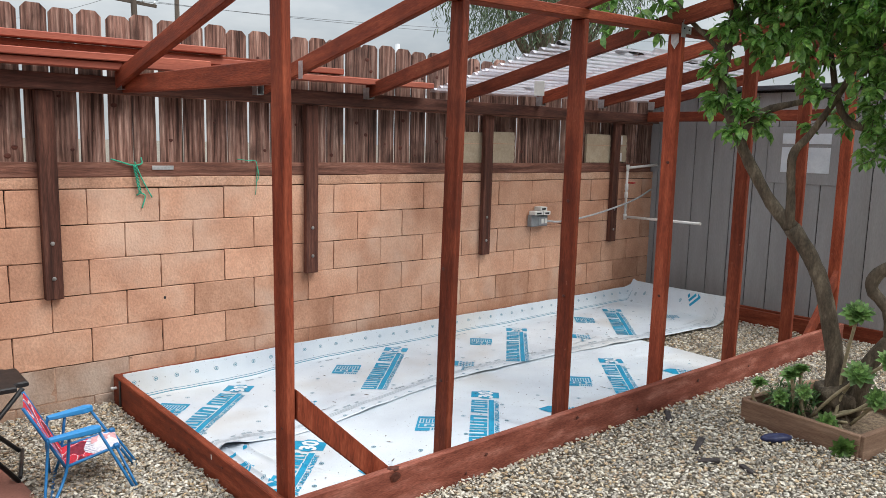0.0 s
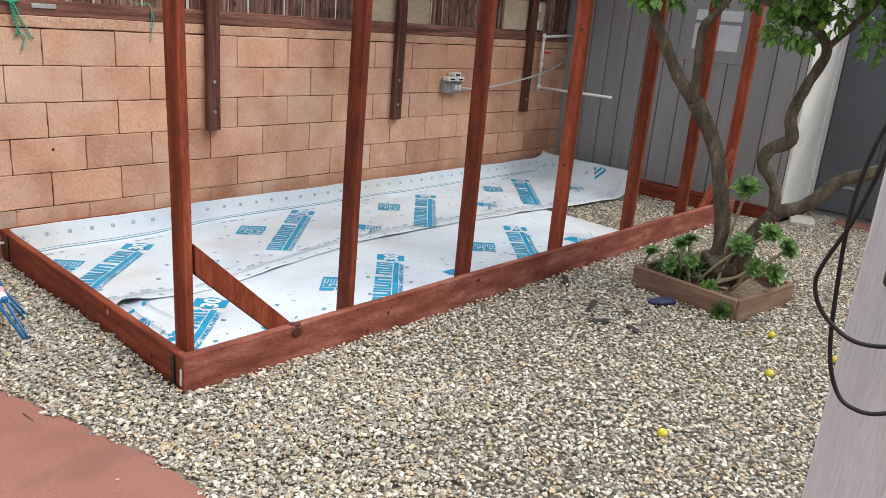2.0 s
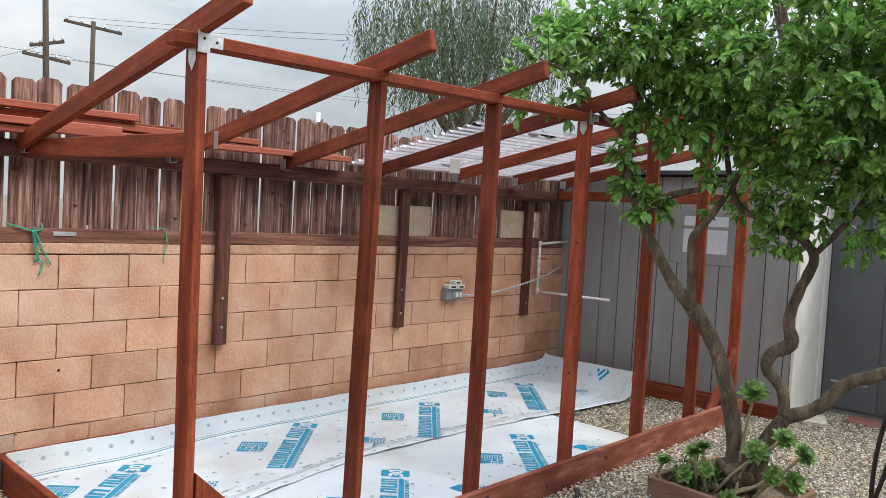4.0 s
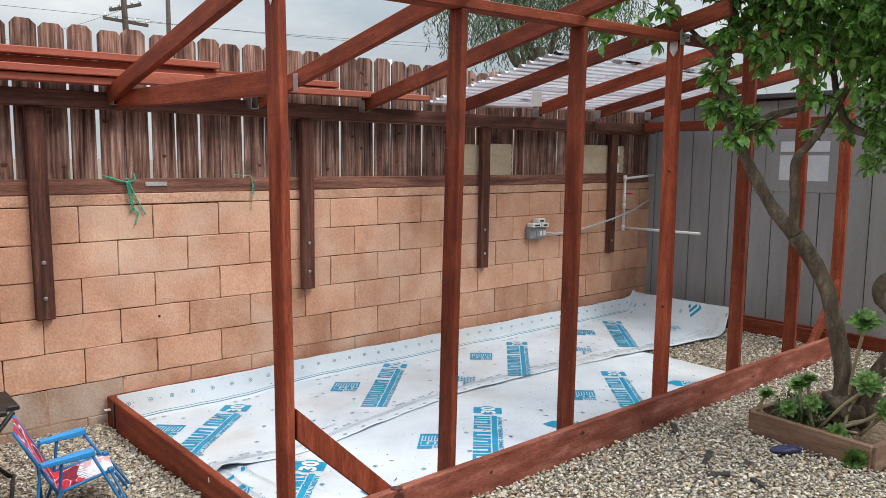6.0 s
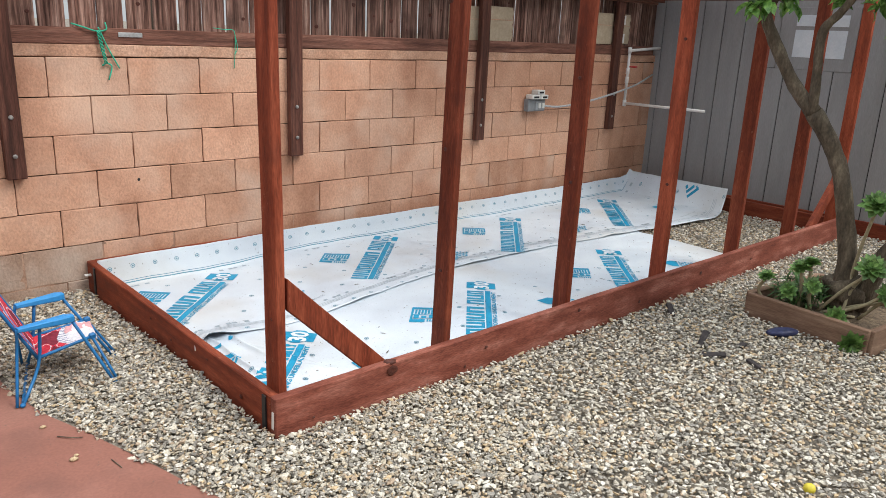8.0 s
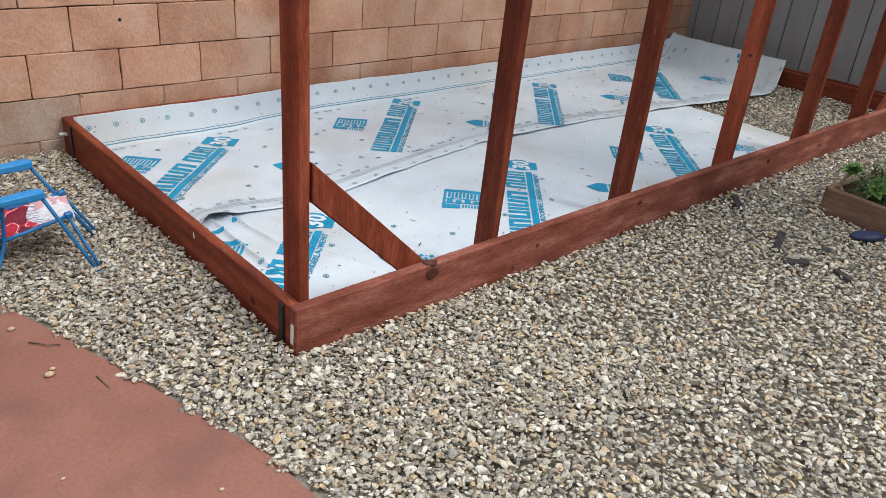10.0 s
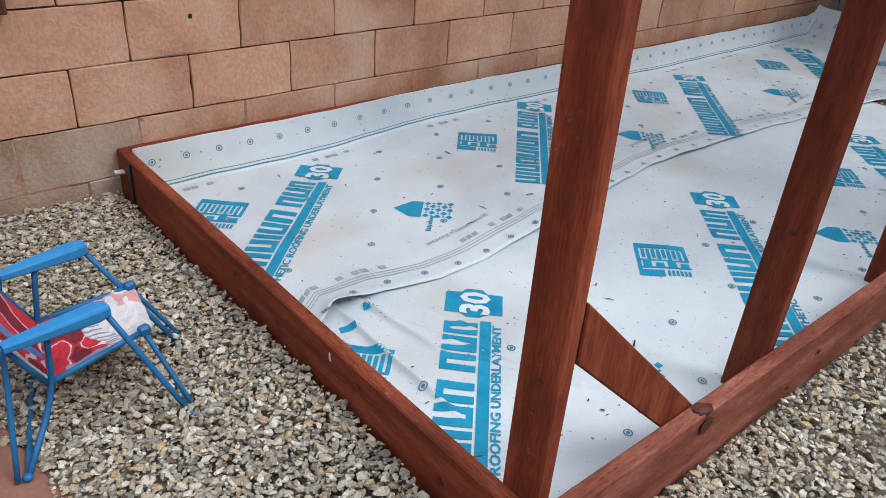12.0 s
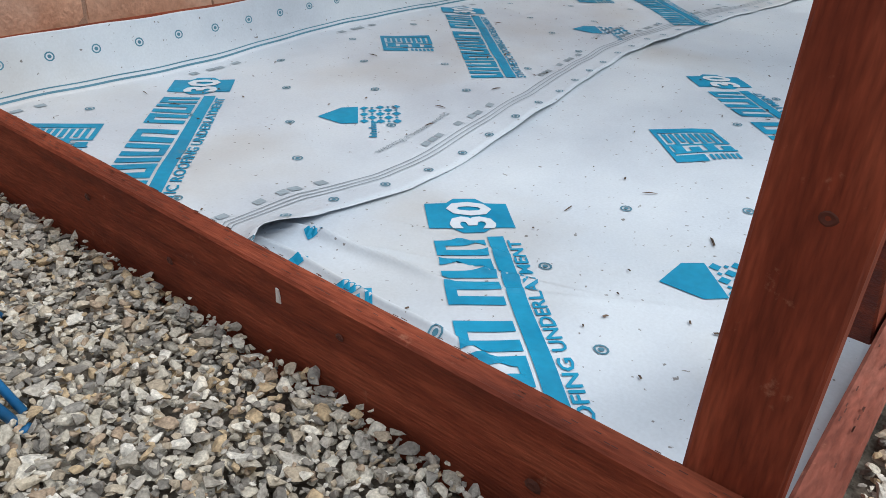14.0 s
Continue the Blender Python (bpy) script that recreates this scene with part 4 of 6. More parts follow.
# ---- citrus tree ----
tree = thing("citrus_tree", "leaning citrus tree with dark glossy leaves in a planter", "tree")
BRANCHES = [
    ([(3.12, -0.80, 0.02), (3.09, -0.78, 0.17), (3.08, -0.77, 0.39), (3.05, -0.68, 0.79), (3.02, -0.60, 0.99), (2.97, -0.50, 1.15)], [0.11, 0.085, 0.055, 0.049, 0.049, 0.052]),
    ([(2.97, -0.50, 1.15), (2.92, -0.40, 1.28), (2.87, -0.29, 1.48), (2.83, -0.22, 1.64), (2.78, -0.12, 1.91), (2.79, -0.13, 2.15), (2.81, -0.16, 2.45), (2.9, -0.3, 2.8)], [0.048, 0.039, 0.036, 0.033, 0.028, 0.025, 0.021, 0.012]),
    ([(2.95, -0.50, 1.14), (2.93, -0.50, 1.32), (2.93, -0.49, 1.56), (2.97, -0.56, 1.68), (3.02, -0.70, 1.95), (3.1, -0.8, 2.3)], [0.03, 0.027, 0.026, 0.023, 0.018, 0.01]),
    ([(2.83, -0.22, 1.64), (2.85, -0.27, 1.75), (2.90, -0.36, 1.82), (3.0, -0.56, 1.88), (3.08, -0.75, 2.0), (3.1, -1.0, 2.2)], [0.03, 0.026, 0.024, 0.02, 0.017, 0.01]),
    ([(3.12, -0.84, 0.12), (3.13, -0.89, 0.27), (3.14, -0.92, 0.41), (3.17, -1.01, 0.57)], [0.07, 0.06, 0.05, 0.046]),
    ([(3.17, -1.01, 0.57), (3.16, -0.98, 0.73), (3.13, -0.90, 0.84), (3.14, -0.92, 0.93), (3.17, -1.01, 1.0), (3.165, -0.99, 1.13), (3.18, -1.03, 1.30), (3.2, -1.09, 1.49), (3.17, -1.02, 1.60), (3.11, -0.84, 1.70), (3.07, -0.72, 1.75), (3.04, -0.66, 1.87), (3.0, -0.6, 2.2)],
     [0.042, 0.034, 0.036, 0.040, 0.046, 0.034, 0.032, 0.031, 0.028, 0.026, 0.025, 0.022, 0.014]),
    ([(3.17, -1.01, 0.57), (3.22, -1.17, 0.66), (3.25, -1.29, 0.81), (3.28, -1.43, 0.88), (3.31, -1.55, 0.95), (3.4, -1.72, 1.15), (3.38, -1.78, 1.5), (3.35, -1.72, 1.9), (3.25, -1.55, 2.3)], [0.045, 0.043, 0.042, 0.04, 0.037, 0.033, 0.03, 0.024, 0.014]),
    ([(2.79, -0.13, 2.1), (2.65, 0.02, 2.3), (2.5, 0.15, 2.5), (2.38, 0.3, 2.6)], [0.018, 0.014, 0.011, 0.007]),
    ([(3.2, -1.08, 1.5), (3.22, -1.25, 1.72), (3.2, -1.4, 2.0), (3.1, -1.5, 2.4)], [0.02, 0.018, 0.015, 0.009]),
]
for i, (pts, rads) in enumerate(BRANCHES):
    path = smooth_path(pts, 6)
    rr = [interp(k, list(enumerate(rads))) for k in np.linspace(0, len(rads) - 1, len(path))]
    rr = [0.90 * r * (1 + 0.10 * noise.noise(Vector((k * 0.7, i * 5, 0)))) for k, r in enumerate(rr)]
    bm = tube(path, rr, 12)
    for v in bm.verts:
        v.co += Vector(noise.noise_vector(v.co * 18)) * 0.005
    part("trunk" if i in (0, 4) else "limb", bm, M_BARK, tree)
bm = blob(0.11, 3, (1, 1, 0.9), 0.5, 3.0, 3)
part("burl", bm, M_BARK, tree, "gnarled swollen trunk base").location = (3.10, -0.79, 0.20)


def leaf_mesh(name, items, length, width, material, parent, curl=0.25, label=""):
    """items: base point, direction, up vector, scale. One joined mesh of folded leaves."""
    verts, faces = [], []
    for p, d, n_up, s in items:
        d = d.normalized()
        side = d.cross(n_up)
        if side.length < 1e-3:
            side = d.cross(Vector((1, 0.2, 0)))
        side.normalize()
        nrm = side.cross(d)
        L, Wd = length * s, width * s
        b = len(verts)
        for f, wv, dz in ((0, 0, 0), (0.3, 0.8, 0.06), (0.65, 0.9, 0.02), (1.0, 0, -curl * 0.6)):
            c = p + d * (L * f) + nrm * (L * dz * (1 if f < 1 else 1))
            if wv == 0:
                verts.append(c)
            else:
                verts.append(c + side * (Wd * wv * 0.5) + nrm * (Wd * 0.18))
                verts.append(c)
                verts.append(c - side * (Wd * wv * 0.5) + nrm * (Wd * 0.18))
        faces += [(b, b + 2, b + 1), (b, b + 3, b + 2), (b + 1, b + 2, b + 5, b + 4), (b + 2, b + 3, b + 6, b + 5), (b + 4, b + 5, b + 7), (b + 5, b + 6, b + 7)]
    me = bpy.data.meshes.new(name)
    me.from_pydata([tuple(v) for v in verts], [], faces)
    me.materials.append(material)
    me.polygons.foreach_set("use_smooth", [True] * len(me.polygons))
    ob = new(name, me)
    if parent:
        ob.parent = parent
    return tagged(ob, label)


def rnd_dir(rng):
    v = Vector((rng.gauss(0, 1), rng.gauss(0, 1), rng.gauss(0, 1)))
    return v.normalized()


rng = random.Random(7)
CROWN = [((3.1, -1.0, 2.72), (0.58, 0.64, 0.62), 330), ((3.15, -1.3, 2.22), (0.5, 0.52, 0.45), 205), ((2.76, -0.12, 2.80), (0.22, 0.24, 0.22), 26), ((2.42, 0.25, 2.48), (0.18, 0.22, 0.15), 22), ((2.58, 0.06, 2.72), (0.16, 0.18, 0.12), 16),
         ((2.78, -0.16, 2.02), (0.06, 0.06, 0.26), 18), ((3.25, -1.7, 2.35), (0.5, 0.45, 0.65), 220), ((3.12, -0.85, 1.88), (0.26, 0.22, 0.15), 32), ((2.97, -0.62, 2.34), (0.26, 0.22, 0.22), 28), ((2.82, -0.25, 1.72), (0.06, 0.06, 0.08), 10),
         ((3.12, -0.92, 1.58), (0.14, 0.11, 0.07), 10), ((3.2, -1.38, 1.80), (0.26, 0.23, 0.17), 40), ((2.80, -0.2, 2.40), (0.08, 0.08, 0.12), 10),
         ((2.86, -0.34, 2.66), (0.20, 0.24, 0.20), 75), ((2.78, 0.10, 2.80), (0.2, 0.26, 0.13), 40), ((2.70, 0.36, 2.74), (0.14, 0.2, 0.10), 18), ((2.92, -0.52, 2.40), (0.18, 0.18, 0.20), 48)]
leaves, twigs = [], bmesh.new()
for c, r, n_tw in CROWN:
    for i in range(n_tw):
        d = rnd_dir(rng)
        rad = rng.random() ** 0.45
        p = Vector(c) + Vector((d.x * r[0], d.y * r[1], d.z * r[2])) * rad
        if p.z < 1.42:
            continue
        out = (d + Vector((0, 0, rng.uniform(-0.6, 0.5)))).normalized()
        ln = rng.uniform(0.12, 0.24) * (0.55 if r[0] < 0.15 else 1.0)
        q = p + out * ln
        tube([p, (p + q) / 2 + rnd_dir(rng) * 0.01, q], [0.0028, 0.0022, 0.0012], 4, False, twigs)
        for k in range(rng.randint(11, 17)):
            f = rng.uniform(0.15, 1.0)
            s = rnd_dir(rng)
            ld = (out * 0.6 + s * 0.9 + Vector((0, 0, -0.25))).normalized()
            leaves.append((p.lerp(q, f), ld, Vector((s.y * 0.6, -s.x * 0.6, 1.0)), rng.uniform(0.65, 1.25)))
part("twig_work", twigs, M_BARK, tree)
leaf_mesh("crown", leaves, 0.080, 0.039, M_LEAF, tree, label="crown of many small glossy green leaves")
for p in ((2.60, 0.02, 2.36), (2.78, -0.20, 2.08), (2.45, 0.2, 2.5), (3.0, -1.1, 1.62)):
    bm = blob(0.022, 2, (1, 1, 1.1), 0.06)
    part("fruit", bm, mat("green_fruit", [(0.10, 0.17, 0.02), (0.2, 0.28, 0.04)], 9, rough=0.45), tree, "small unripe green fruit").location = p

# ---- succulents in the planter ----
M_SUCC = leaf_material("succulent_leaf", [(0.055, 0.135, 0.032), (0.13, 0.25, 0.062), (0.25, 0.38, 0.12)], 0.15, 0.5)
M_STEM = mat("succulent_stem", [(0.24, 0.20, 0.12), (0.36, 0.31, 0.20)], 20, rough=0.8)
M_DARKLEAF = mat("dark_grass_leaf", [(0.03, 0.075, 0.018), (0.06, 0.13, 0.03)], 14, rough=0.5, per=0.35, island=True)


def rosette(root, head, r, tilt, seed):
    rr = random.Random(seed)
    ob = thing("succulent", "green rosette succulent on a bare stem in the planter", "succulent", "succulents in the planter", at=root)
    root_v, head_v = Vector(root), Vector(head)
    mid = (root_v + head_v) / 2 + Vector((rr.uniform(-0.04, 0.04), rr.uniform(-0.04, 0.04), 0.0))
    part("stem", tube([v - root_v for v in smooth_path([root_v, mid, head_v], 5)], 0.009, 7), M_STEM, ob)
    items = []
    ax = Vector(tilt).normalized()
    e1 = ax.orthogonal().normalized()
    e2 = ax.cross(e1)
    for k in range(58):
        a = k * 2.39996
        dd = (e1 * math.cos(a) + e2 * math.sin(a)) + ax * (1.25 - 1.45 * (k / 58))
        items.append((head_v - root_v + ax * 0.01 * (1 - k / 58), dd, ax, (0.45 + 0.55 * k / 58) * rr.uniform(0.85, 1.1)))
    leaf_mesh("rosette", items, r, r * 0.50, M_SUCC, ob, -0.15)
    return ob


HEADS = [((2.97, -0.90, 0.72), 0.10, (-0.5, -0.3, 0.8)), ((3.03, -1.06, 0.48), 0.085, (-0.3, -0.4, 0.8)), ((2.98, -0.93, 0.39), 0.09, (-0.6, -0.3, 0.6)), ((3.06, -1.16, 0.41), 0.085, (-0.2, -0.6, 0.7)),
         ((3.01, -1.02, 0.27), 0.075, (-0.6, -0.5, 0.4)), ((3.05, -1.12, 0.25), 0.085, (-0.4, -0.7, 0.5)), ((2.80, -0.86, 0.13), 0.075, (-0.7, -0.5, 0.2)), ((2.70, -0.99, 0.06), 0.085, (-0.6, -0.5, -0.3)),
         ((2.81, -0.47, 0.25), 0.06, (-0.3, 0.1, 0.9)), ((2.87, -0.62, 0.33), 0.07, (-0.4, 0, 0.9)), ((2.85, -0.58, 0.19), 0.065, (-0.7, 0, 0.6)), ((2.90, -0.66, 0.36), 0.065, (0, 0, 1)), ((2.88, -0.69, 0.24), 0.06, (-0.7, -0.2, 0.5))]
for i, (hd, r, tl) in enumerate(HEADS):
    root = (3.0 + 0.05 * math.cos(i * 2.1), -0.80 + 0.10 * math.sin(i * 1.7), 0.08) if i < 8 else (hd[0] + 0.05, hd[1], 0.08)
    rosette(root, hd, r, tl, i)
rng = random.Random(11)
items = []
for i in range(420):
    a = rng.random() * 6.28
    rr = 0.14 * math.sqrt(rng.random())
    items.append((Vector((2.99 + rr * math.cos(a), -0.60 + rr * math.sin(a), 0.08 + rng.random() * 0.12)), Vector((rng.gauss(0, 0.6), rng.gauss(0, 0.6), rng.uniform(0.1, 1.0))), Vector((0, 0, 1)), rng.uniform(0.6, 1.3)))
tagged(leaf_mesh("ground_cover", items, 0.075, 0.013, M_DARKLEAF, None, 0.5), "low dark green plants in the planter", "plants", kind="stuff")

# ---- child's folding chair ----
M_CHAIRBLUE = mat("blue_painted_tube", [(0.010, 0.11, 0.29), (0.022, 0.165, 0.38)], 9, rough=0.4, fine=0.08, bump=0.05)
M_ARM = mat("blue_plastic", [(0.022, 0.21, 0.50), (0.04, 0.27, 0.58)], 9, rough=0.38, fine=0.08, bump=0.05)
chair = thing("childs_folding_chair", "small blue folding chair with printed red and white fabric", "chair", at=(-0.45, 1.0, 0))
CO = Vector((-0.45, 1.0, 0))


def chair_tube(name, pts, r=0.0068, label=""):
    return part(name, tube([Vector(p) - CO for p in smooth_path(pts, 3)], r, 9), M_CHAIRBLUE, chair, label)


def slab(name, a, b, w, h, material, label=""):
    """A rounded bar from a to b."""
    a, b = Vector(a), Vector(b)
    bm = box(-w / 2, w / 2, -h / 2, h / 2, 0, (b - a).length, 0.006)
    return place(part(name, bm, material, chair, label), Matrix.Translation(-CO) @ along(a, b))


def armrest(a, b):
    """A moulded armrest, broad and deep in front, tapering to the back."""
    a, b = Vector(a), Vector(b) + Vector((0.012, 0.002, 0))
    ln = (b - a).length
    bm = bmesh.new()
    rows = []
    for k in range(9):
        f = k / 8
        w = 0.013 + 0.011 * f ** 0.7 - (0.006 if k == 8 else 0.0)
        h = 0.009 + 0.009 * f - (0.004 if k == 8 else 0.0)
        rows.append([bm.verts.new((w * math.copysign(abs(math.cos(t)) ** 0.4, math.cos(t)), h * math.copysign(abs(math.sin(t)) ** 0.4, math.sin(t)) - 0.004 * f, ln * f)) for t in (2 * math.pi * (j + 0.5) / 12 for j in range(12))])
    for p, q in zip(rows, rows[1:]):
        for j in range(12):
            bm.faces.new((p[j], p[(j + 1) % 12], q[(j + 1) % 12], q[j]))
    bm.faces.new(rows[0][::-1])
    bm.faces.new(rows[-1])
    return place(part("armrest", bm, M_ARM, chair, "blue plastic armrest"), Matrix.Translation(-CO) @ along(a, b))


NEAR = dict(ar=(-0.615, 0.885, 0.305), af=(-0.415, 0.915, 0.305), sf=(-0.325, 0.955, 0.185), sr=(-0.545, 0.925, 0.155), ff=(-0.285, 0.825, 0.008), rf=(-0.636, 0.833, 0.008), bt=(-0.70, 0.90, 0.46))
FAR = dict(ar=(-0.555, 1.165, 0.305), af=(-0.37, 1.205, 0.305), sf=(-0.285, 1.155, 0.185), sr=(-0.505, 1.17, 0.155), ff=(-0.20, 1.10, 0.008), rf=(-0.52, 1.235, 0.008), bt=(-0.655, 1.12, 0.46))
for s in (NEAR, FAR):
    armrest(s["ar"], s["af"])
    slab("end_cap", Vector(s["sf"]) + Vector((-0.012, 0, 0.0)), Vector(s["sf"]) + Vector((0.016, 0, 0.004)), 0.022, 0.026, M_CHAIRBLUE, "blue plastic corner cap")
    chair_tube("front_leg", [s["af"], s["ff"]])
    mid = Vector(s["ar"]).lerp(Vector(s["af"]), 0.42)
    chair_tube("rear_leg", [mid, (Vector(s["sr"]) + Vector((0.0, 0, -0.03))), s["rf"]])
    chair_tube("seat_rail", [s["sr"], s["sf"]])
    chair_tube("back_rail", [s["sr"], s["bt"]])
    chair_tube("strut", [s["sf"], Vector(s["ff"]) + Vector((0.008, 0.012, 0.02))], 0.0060)
    chair_tube("strut", [s["ar"], Vector(s["ar"]) + Vector((-0.005, 0.02, -0.10)), Vector(s["rf"]) + Vector((-0.02, 0.0, 0.0))], 0.0060)
    bm = blob(0.011, 2, (1, 1, 0.8), 0.05)
    part("foot_cap", bm, M_CHAIRBLUE, chair).location = Vector(s["ff"]) - CO + Vector((0, 0, 0.004))
    part("foot_cap", blob(0.011, 2, (1, 1, 0.8), 0.05), M_CHAIRBLUE, chair).location = Vector(s["rf"]) - CO + Vector((0, 0, 0.004))
chair_tube("rear_bar", [NEAR["rf"], FAR["rf"]])


def dyed(name, c):
    return mat(name, [tuple(0.82 * q for q in c), c], 30, rough=0.85, bump=0.3, bump_scale=220, fine=0.12)


DYES = [dyed("pale_cloth", (0.66, 0.64, 0.67)), dyed("grey_hatch_cloth", (0.25, 0.26, 0.36)), dyed("red_cloth", (0.58, 0.035, 0.06)), dyed("maroon_cloth", (0.20, 0.022, 0.04)),
        dyed("pink_cloth", (0.62, 0.33, 0.34)), dyed("blue_cloth", (0.10, 0.22, 0.50)), dyed("lilac_cloth", (0.30, 0.30, 0.48))]


def seat_dye(u, v):
    """Which dye shows at u (back to front) and v (near to far side) of the seat."""
    edge = 0.50 + 0.10 * math.sin(6 * v + 0.6)
    if u > edge:
        if v > 0.78 and noise.noise(Vector((u * 9, v * 9, 1))) > -0.1:
            return 4
        return 1 if u < edge + 0.16 and int(v * 40 + u * 14) % 3 == 0 else 0
    if v < 0.16 and u > 0.18:
        return 6
    n_ = noise.noise(Vector((u * 4.5, v * 3.2, 7)))
    return 3 if n_ > 0.10 else (0 if abs(n_ + 0.02) < 0.028 else 2)


def back_dye(u, v):
    """The same for the backrest, u upwards."""
    if 0.42 < v + 0.12 * math.sin(5 * u) < 0.54:
        return 5
    n_ = noise.noise(Vector((u * 3.4, v * 3.6, 3)))
    return 0 if v < 0.12 or abs(n_) < 0.05 else (3 if n_ > 0.16 else 2)


def cloth(name, a, b, c, d, sag, label):
    """A sagging quad of cloth a-b-c-d."""
    bm = bmesh.new()
    a, b, c, d = (Vector(p) - CO for p in (a, b, c, d))
    n_ = 100
    g_ = []
    for i in range(n_ + 1):
        u_ = i / n_
        row = []
        for j in range(n_ + 1):
            v_ = j / n_
            dip = -sag * math.sin(math.pi * v_) + 0.005 * noise.noise(Vector((u_ * 7, v_ * 7, sag * 50))) + 0.003 * noise.noise(Vector((u_ * 16, v_ * 16, 2)))
            lip = -0.03 * max(0.0, u_ - 0.90) / 0.10 * math.sin(math.pi * v_) if name == "seat" else 0.0
            row.append(bm.verts.new(a.lerp(b, u_).lerp(d.lerp(c, u_), v_) + Vector((0.02 * math.sin(math.pi * v_) * u_ ** 4 if name == "seat" else 0.0, 0, dip + lip))))
        g_.append(row)
    for i, (p_, q_) in enumerate(zip(g_, g_[1:])):
        for j in range(n_):
            f_ = bm.faces.new((p_[j], q_[j], q_[j + 1], p_[j + 1]))
            f_.smooth = True
            f_.material_index = (seat_dye if name == "seat" else back_dye)((i + 0.5) / n_, (j + 0.5) / n_)
    o = part(name, bm, None, chair, label)
    for m_ in DYES:
        o.data.materials.append(m_)
    s_ = o.modifiers.new("thickness", "SOLIDIFY")
    s_.thickness = 0.003
    return o


cloth("seat", Vector(NEAR["sr"]), Vector(NEAR["sf"]) + Vector((0.01, 0, 0.006)), Vector(FAR["sf"]) + Vector((0.01, 0, 0.006)), Vector(FAR["sr"]), 0.025, "red, white and blue printed fabric seat")
cloth("backrest", Vector(NEAR["sr"]), Vector(NEAR["bt"]), Vector(FAR["bt"]), Vector(FAR["sr"]), 0.012, "red, white and blue printed fabric back")

# ---- black folding chair by the wall ----
CO2 = Vector((-0.8, 1.4, 0))
stool = thing("black_folding_chair", "black plastic folding chair standing by the wall", "chair", at=tuple(CO2))
bm = box(-0.20, 0.20, -0.19, 0.19, 0.435, 0.46, 0.0)
bmesh.ops.bevel(bm, geom=[e for e in bm.edges if abs(e.verts[0].co.z - e.verts[1].co.z) > 0.01], offset=0.06, segments=5, affect="EDGES")
bmesh.ops.bevel(bm, geom=[e for e in bm.edges if abs(e.verts[0].co.z - e.verts[1].co.z) < 0.01], offset=0.006, segments=1, affect="EDGES")
part("seat", bm, M_BLACK, stool)
for y in (-0.17, 0.17):
    part("leg", tube([(-0.18, y, 0.44), (0.18 + y * 0.25, y + 0.02, 0.0)], 0.011, 8), M_BLACK, stool)
    part("leg", tube([(0.17, y * 0.9, 0.44), (-0.2, y * 0.9, 0.0)], 0.011, 8), M_BLACK, stool)
    part("back_post", tube([(-0.18, y, 0.44), (-0.26, y, 0.8)], 0.011, 8), M_BLACK, stool)
bm = box(-0.28, -0.25, -0.18, 0.18, 0.66, 0.82, 0.008)
part("backrest", bm, M_BLACK, stool)
part("crossbar", tube([(0.18 - 0.04, -0.15, 0.02), (0.18 + 0.04, 0.19, 0.02)], 0.009, 8), M_BLACK, stool)

# ---- electrics and pipes on the wall ----
M_GREYBOX = mat("grey_electrical_box", [(0.20, 0.21, 0.22), (0.27, 0.28, 0.29)], 9, rough=0.5, fine=0.08)
ebox = thing("outlet_box", "grey weatherproof outlet box on the block wall", "outlet box", at=(3.62, WALL, 0.93))
part("body", box(-0.11, 0.10, -0.055, 0.0, -0.055, 0.045, 0.006), M_GREYBOX, ebox)
part("cover_plate", box(-0.03, 0.09, -0.062, -0.054, -0.045, 0.03, 0.003), M_GREYBOX, ebox)
for dx in (0.0, 0.045):
    part("socket", box(dx + 0.005, dx + 0.035, -0.068, -0.060, -0.03, 0.012, 0.002), M_WHITE, ebox, "pale socket face")
for x, z, w in ((-0.05, 0.065, 0.10), (0.055, 0.063, 0.09), (0.01, 0.102, 0.09)):
    p_ = part("adapter", box(x - w / 2, x + w / 2, -0.085, -0.01, z - 0.017, z + 0.017, 0.003), M_WHITE, ebox, "small white box stacked on top")
    part("adapter_label", box(x - w / 2 + 0.02, x + w / 2 - 0.02, -0.087, -0.0845, z - 0.008, z + 0.006, 0), M_BLACK, p_)
conduit = part("conduit", tube(smooth_path([(3.72, WALL - 0.03, 0.915), (3.95, WALL - 0.05, 0.905), (4.4, WALL - 0.06, 0.955), (4.95, WALL - 0.06, 1.06), (5.33, WALL - 0.02, 1.165)], 8), 0.0085, 8), mat("grey_flexible_conduit", [(0.36, 0.37, 0.38), (0.46, 0.47, 0.48)], 30, rough=0.5))
tagged(conduit, "grey flexible conduit running along the wall", "conduit")
pipe = thing("water_pipe", "white plastic water pipe with a red tap in the wall corner", "pipe")
PX = 4.87
part("pipe_run", tube([(5.36, WALL - 0.045, 1.415), (PX, WALL - 0.045, 1.385)], 0.0125, 10), M_PVC, pipe)
part("pipe_run", tube([(PX, WALL - 0.045, 1.40), (PX, WALL - 0.045, 0.895)], 0.0125, 10), M_PVC, pipe)
part("pipe_run", tube([(PX, WALL - 0.045, 0.905), (4.84, 1.17, 0.915)], 0.0125, 10), M_PVC, pipe)
for z in (1.388, 0.905, 1.20, 1.12):
    part("coupling", tube([(PX, WALL - 0.045, z - 0.028), (PX, WALL - 0.045, z + 0.028)], 0.0175, 10), M_PVC, pipe)
